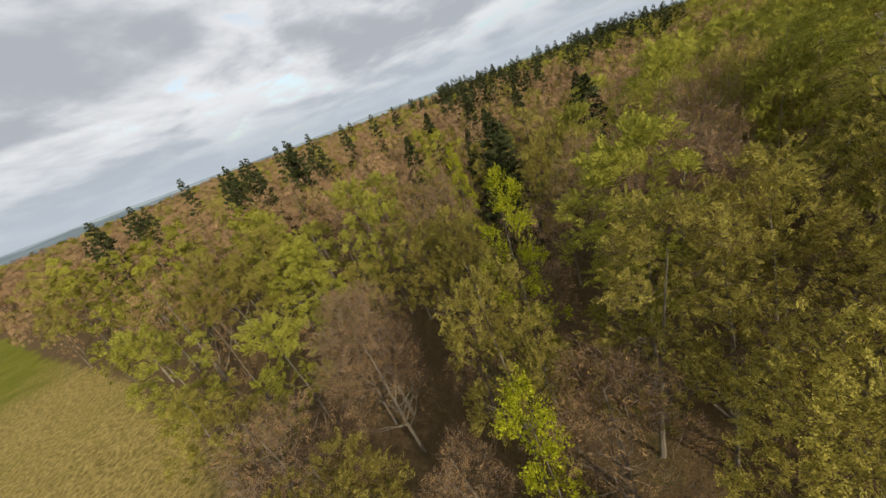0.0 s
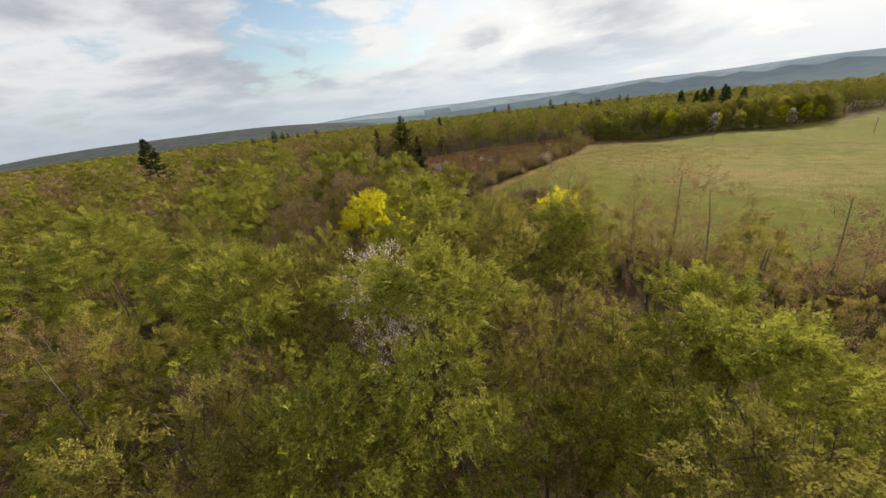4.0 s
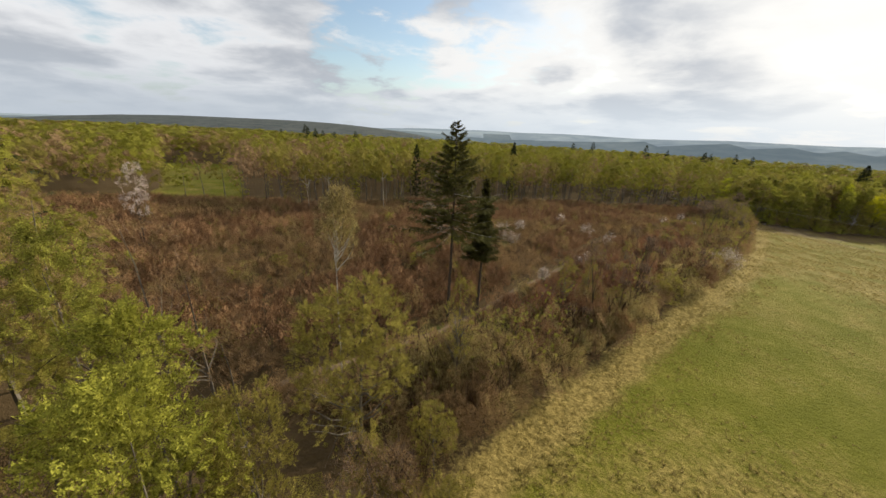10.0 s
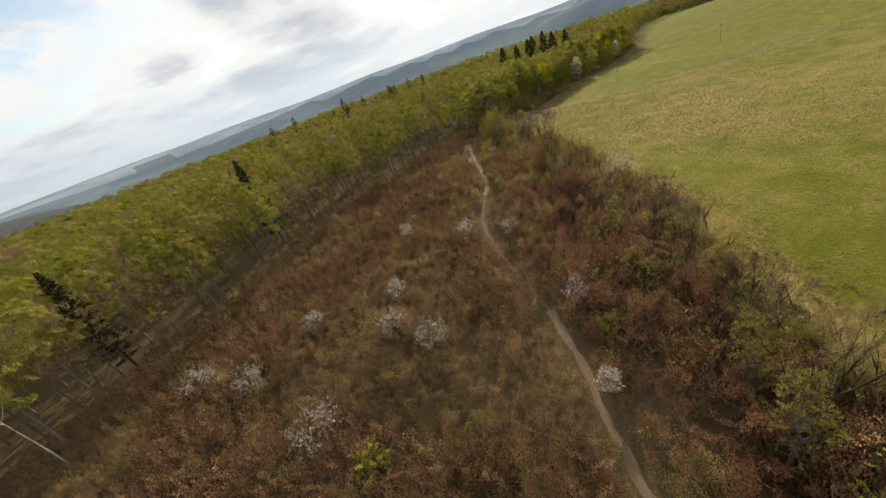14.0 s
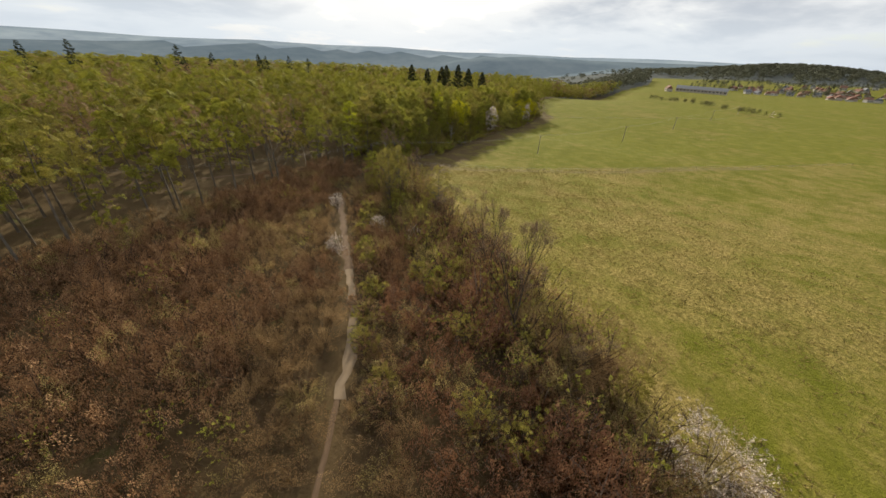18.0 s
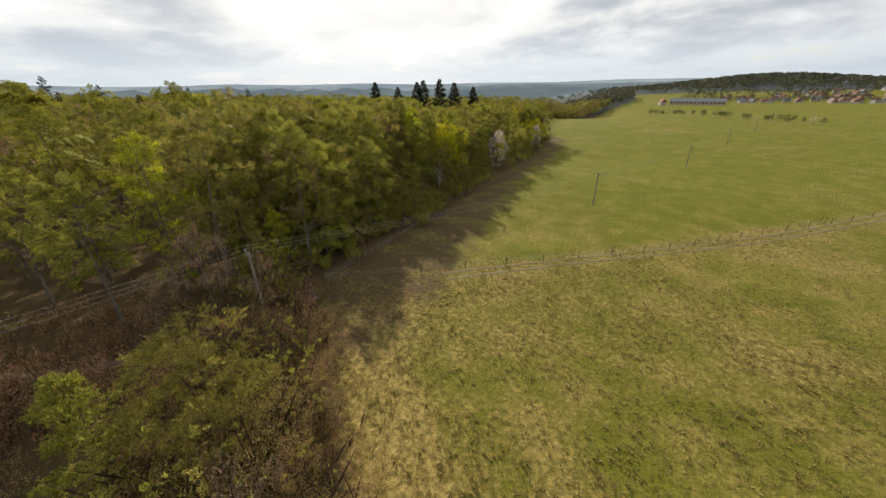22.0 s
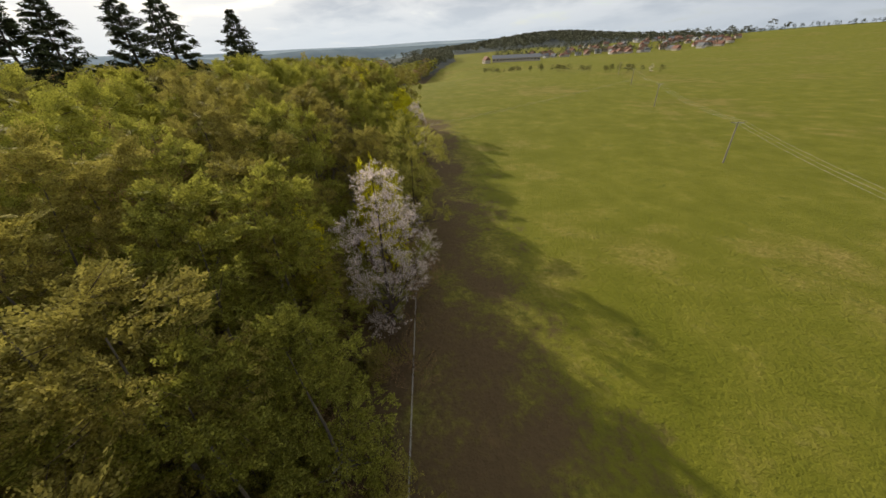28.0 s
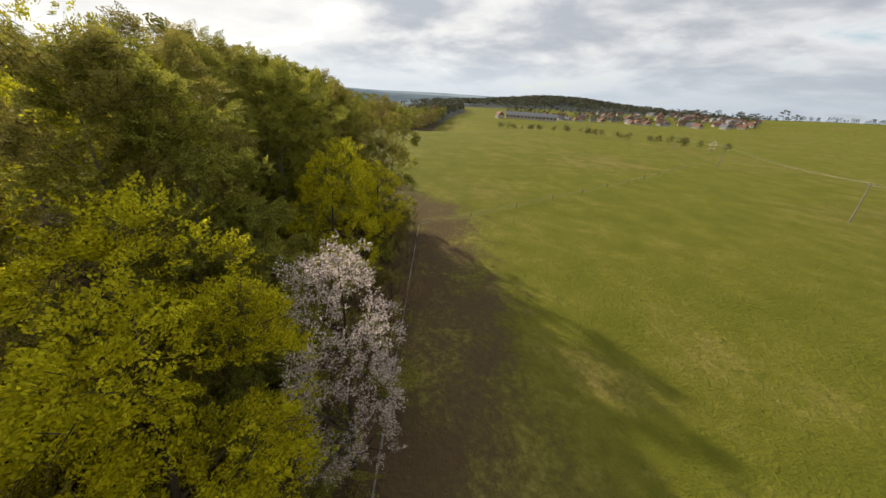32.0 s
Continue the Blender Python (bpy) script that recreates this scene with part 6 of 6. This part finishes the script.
def make_pole():
    root = new("power_pole")
    soup_part("post", rod([(0, 0, -0.3), (0, 0, 3), (0, 0, 6), (0, 0, POLE_H - 0.25)], [0.17, 0.15, 0.13, 0.11], 10), [POLEWOOD], root)
    arm = part("crossarm", block(2.3, 0.10, 0.10, (0, 0, POLE_H - 0.35), 0.012), STEEL, root)
    for sx in (-1, 1):
        soup_part("brace", rod([(0, 0.06, POLE_H - 1.15), (sx * 0.75, 0.06, POLE_H - 0.38)], [0.025, 0.025], 5), [STEEL], root)
    for sx in (-1.05, 0, 1.05):
        zs = [POLE_H - 0.31, POLE_H - 0.22, POLE_H - 0.20, POLE_H - 0.13, POLE_H - 0.11, POLE_H - 0.02, POLE_H + 0.02]
        soup_part("insulator", rod([(sx, 0, z) for z in zs], [0.03, 0.04, 0.08, 0.05, 0.08, 0.045, 0.01], 8), [PORCELAIN], arm)
    return tagged(root, "weathered wooden power pole with steel crossarm and insulators", "power pole", "poles of the power line")


def string_poles():
    first = make_pole()
    turn = math.atan2(ARM.y, ARM.x)
    feet = [Vector((x, y, gz(x, y))) for x, y in POLES]
    first.matrix_basis = Matrix.Translation(feet[0]) @ Matrix.Rotation(turn, 4, "Z")
    for f in feet[1:]:
        copy_thing(first, Matrix.Translation(f) @ Matrix.Rotation(turn, 4, "Z"))
    # climbing irons on the pole beside the track
    for j in range(9):
        side = 1 if j % 2 else -1
        z = POLE_H - 1.0 - j * 0.32
        soup_part("step_iron", rod([(0, 0, z), (side * 0.34, 0, z), (side * 0.34, 0, z + 0.06)], [0.014, 0.014, 0.014], 4), [STEEL], first)
    ends = [Vector((POLES[0][0] - 60, POLES[0][1] + 21.6, gz(POLES[0][0] - 60, POLES[0][1] + 21.6)))] + feet
    for a, b in zip(ends[0:], ends[1:]):
        for off in (-1.05, 0, 1.05):
            p, q = a + ARM * off + Vector((0, 0, POLE_H + 0.02)), b + ARM * off + Vector((0, 0, POLE_H + 0.02))
            pts = [p.lerp(q, k / 20) + Vector((0, 0, -1.3 * 4 * (k / 20) * (1 - k / 20))) for k in range(21)]
            s = rod([tuple(v) for v in pts], [0.010] * 21, 4)
            tagged(new("power_line_wire", s.mesh("power_line_wire", [WIRE])), "bare aluminium power line wire sagging between poles", "wire", "wires of the power line")


string_poles()


# ---- fences ----
def make_fence(line, spacing, label, seed, tall=1.25, wires=(0.45, 0.8, 1.1)):
    rng = np.random.default_rng(seed)
    root = new("wire_fence")
    root.location = (*line[0], gz(*line[0]))
    base = Vector(root.location)
    pts = []
    for (x1, y1), (x2, y2) in zip(line, line[1:]):
        n = max(1, round(math.hypot(x2 - x1, y2 - y1) / spacing))
        pts += [(x1 + (x2 - x1) * k / n, y1 + (y2 - y1) * k / n) for k in range(n)]
    pts.append(line[-1])
    feet = [Vector((x, y, gz(x, y))) - base for x, y in pts]
    shared = rod([(0, 0, -0.3), (0, 0, tall * 0.6), (0, 0, tall)], [0.065, 0.06, 0.055], 7).mesh("post", [POSTWOOD])
    for f in feet:
        ob = new("post", shared)
        ob.parent = root
        ob.location, ob.rotation_euler = f, (rng.normal(0, 0.05), rng.normal(0, 0.05), rng.random() * 6)
    for h in wires:
        s = rod([tuple(f + Vector((0, 0, h))) for f in feet], [0.010] * len(feet), 4)
        soup_part("wire", s, [WIRE], root)
    return tagged(root, label, "fence", "pasture fences")


make_fence([(129, 222.5), (139, 213.6), (149, 203.6), (166.3, 183.8), (188.4, 162.0), (212, 136.9), (240.3, 106.7), (280, 65)], 6.6, "wire pasture fence with weathered wooden posts beside the track", 1)
make_fence([(129, 222.5), (180, 228.6), (212, 229.6), (260, 231.3), (331, 232.6)], 7.5, "wire fence along the foot of the wood", 2)
make_fence([(331, 232.6), (336.4, 224), (353.4, 204.4), (377, 176), (449.6, 99)], 13.0, "low wire fence crossing the green pasture", 3)


# ---- village ----
def make_house(x, y, w, d, h, roof_h, turn, wall, roof, label):
    root = new("house")
    root.matrix_basis = Matrix.Translation((x, y, gz(x, y) - 0.2)) @ Matrix.Rotation(turn, 4, "Z")
    part("wall", block(w, d, h, (0, 0, h / 2)), wall, root)
    bm = bmesh.new()
    o = 0.45
    vs = [bm.verts.new(v) for v in ((-w / 2 - o, -d / 2 - o, h - 0.25), (w / 2 + o, -d / 2 - o, h - 0.25), (w / 2 + o, d / 2 + o, h - 0.25), (-w / 2 - o, d / 2 + o, h - 0.25), (-w / 2 - o, 0, h + roof_h), (w / 2 + o, 0, h + roof_h))]
    for f in ((0, 1, 5, 4), (2, 3, 4, 5), (1, 2, 5), (3, 0, 4), (3, 2, 1, 0)):
        bm.faces.new([vs[i] for i in f])
    rf = part("roof", bm, roof, root)
    part("chimney", block(0.7, 0.7, 1.6, (w * 0.2, 0.6, h + roof_h)), REDROOF, rf)
    for sy in (-1, 1):
        for k in range(3):
            part("window", block(1.1, 0.08, 1.3, (-w / 2 + w * (k + 0.5) / 3, sy * (d / 2 + 0.02), h * 0.55)), PANE, root)
    return tagged(root, label, "house", "houses of the village")


def build_village():
    rng = np.random.default_rng(77)
    rows = []
    for az, d0, d1, n in ((105, 760, 860, 6), (108, 740, 860, 10), (111, 730, 900, 12), (114.5, 720, 920, 15), (118, 720, 950, 19), (121.5, 720, 950, 20), (125, 720, 940, 17), (128, 730, 880, 12)):
        for _ in range(n):
            a, d = radians(az + rng.uniform(-1.8, 1.8)), rng.uniform(d0, d1)
            rows.append((250 + d * math.sin(a), 229 + d * math.cos(a)))
    for j, (x, y) in enumerate(rows):
        roof = (REDROOF, BROWNROOF, REDROOF, GREYROOF)[j % 4]
        wall = (RENDERED, WHITEWALL)[j % 2]
        say = f"village house with {'white' if j % 2 else 'pale'} walls and {('red tiled', 'brown tiled', 'red tiled', 'grey sheet')[j % 4]} roof"
        make_house(x, y, rng.uniform(8, 12.5), rng.uniform(7, 9), rng.uniform(2.8, 4.6), rng.uniform(3, 4.5), rng.uniform(-0.6, 0.6) + (1.57 if j % 3 == 0 else 0), wall, roof, say)


build_village()


def build_hall():
    root = new("farm_hall")
    x, y = 842, 100
    root.matrix_basis = Matrix.Translation((x, y, gz(x, y) - 0.2)) @ Matrix.Rotation(radians(82), 4, "Z")
    w, d, h = 76, 18, 5.5
    part("wall", block(w, d, h, (0, 0, h / 2)), RENDERED, root)
    bm = bmesh.new()
    vs = [bm.verts.new(v) for v in ((-w / 2 - 0.6, -d / 2 - 0.8, h), (w / 2 + 0.6, -d / 2 - 0.8, h), (w / 2 + 0.6, d / 2 + 0.8, h), (-w / 2 - 0.6, d / 2 + 0.8, h), (-w / 2 - 0.6, 0, h + 4.6), (w / 2 + 0.6, 0, h + 4.6))]
    for f in ((0, 1, 5, 4), (2, 3, 4, 5), (1, 2, 5), (3, 0, 4), (3, 2, 1, 0)):
        bm.faces.new([vs[i] for i in f])
    part("roof", bm, GREYROOF, root)
    for k in range(14):
        part("window", block(3.2, 0.1, 1.6, (-w / 2 + w * (k + 0.5) / 14, d / 2 + 0.04, 3.4)), PANE, root)
    tagged(root, "long low farm hall with grey sheet roof", "hall")
    make_house(828, 150, 12, 9, 5, 5, 0.3, RENDERED, REDROOF, "house with steep red tiled roof beside the hall")
    x, y = -190, 312
    make_house(x, y, 12, 8, 3.0, 3.0, 0.7, POSTWOOD, BROWNROOF, "dark wooden barn at the end of a glade")


build_hall()


def plant_rows():
    """The row of orchard trees across the pasture, and bushes round the village."""
    rng = np.random.default_rng(5)
    for j in range(40):
        s = j / 39
        x, y = 505 + 185 * s + rng.normal(0, 4), 58 + 112 * s + rng.normal(0, 4)
        plant("orchard", 2, j % 3, x, y, rng.uniform(0.22, 0.36), j, "", "orchard row", rng.uniform(1.1, 1.7))
    single("cherry", 509, 57, 4.6, 1, 0, 0, "low blackthorn in white blossom in the pasture", wide=1.6)
    groves = Wood("village_trees", "dark trees and hedges among the village houses")
    for kind, n in (("spruce", 90), ("hornbeam", 190), ("oak", 170)):
        a, d = np.radians(rng.uniform(99, 129, n)), rng.uniform(740, 1000, n)
        x, y = 250 + d * np.sin(a), 229 + d * np.cos(a)
        s, t = rng.uniform(0.3, 0.55, n), rng.random(n) * 6
        groves.add(template(kind, 3 if kind == "spruce" else 4, 0)[1], crown_mats(kind, 4) if kind == "spruce" else [DARKWOOD, TWIG], x, y, height(x, y) - 0.1, s, t, 1.2)
    # the wooded crest behind the village and the tree line on the rising field
    n = 1500
    x, y = rng.normal(1620, 170, n), rng.normal(-190, 240, n)
    groves.add(template("oak", 4, 0)[1], [DARKWOOD, TWIG], x[:900], y[:900], height(x[:900], y[:900]) - 0.2, rng.uniform(0.8, 1.1, 900), rng.random(900) * 6, 1.9)
    groves.add(template("hornbeam", 4, 1)[1], [DARKWOOD, TWIG], x[900:], y[900:], height(x[900:], y[900:]) - 0.2, rng.uniform(0.8, 1.1, 600), rng.random(600) * 6, 1.9)
    n = 160
    a = np.radians(rng.uniform(119, 150, n))
    d = 1000 + rng.uniform(0, 60, n)
    x, y = 250 + d * np.sin(a), 229 + d * np.cos(a)
    groves.add(template("spruce", 3, 0)[1], crown_mats("spruce", 3), x, y, height(x, y) - 2.0, rng.uniform(0.26, 0.48, n), rng.random(n) * 6, 2.2)
    groves.finish("trees")


plant_rows()
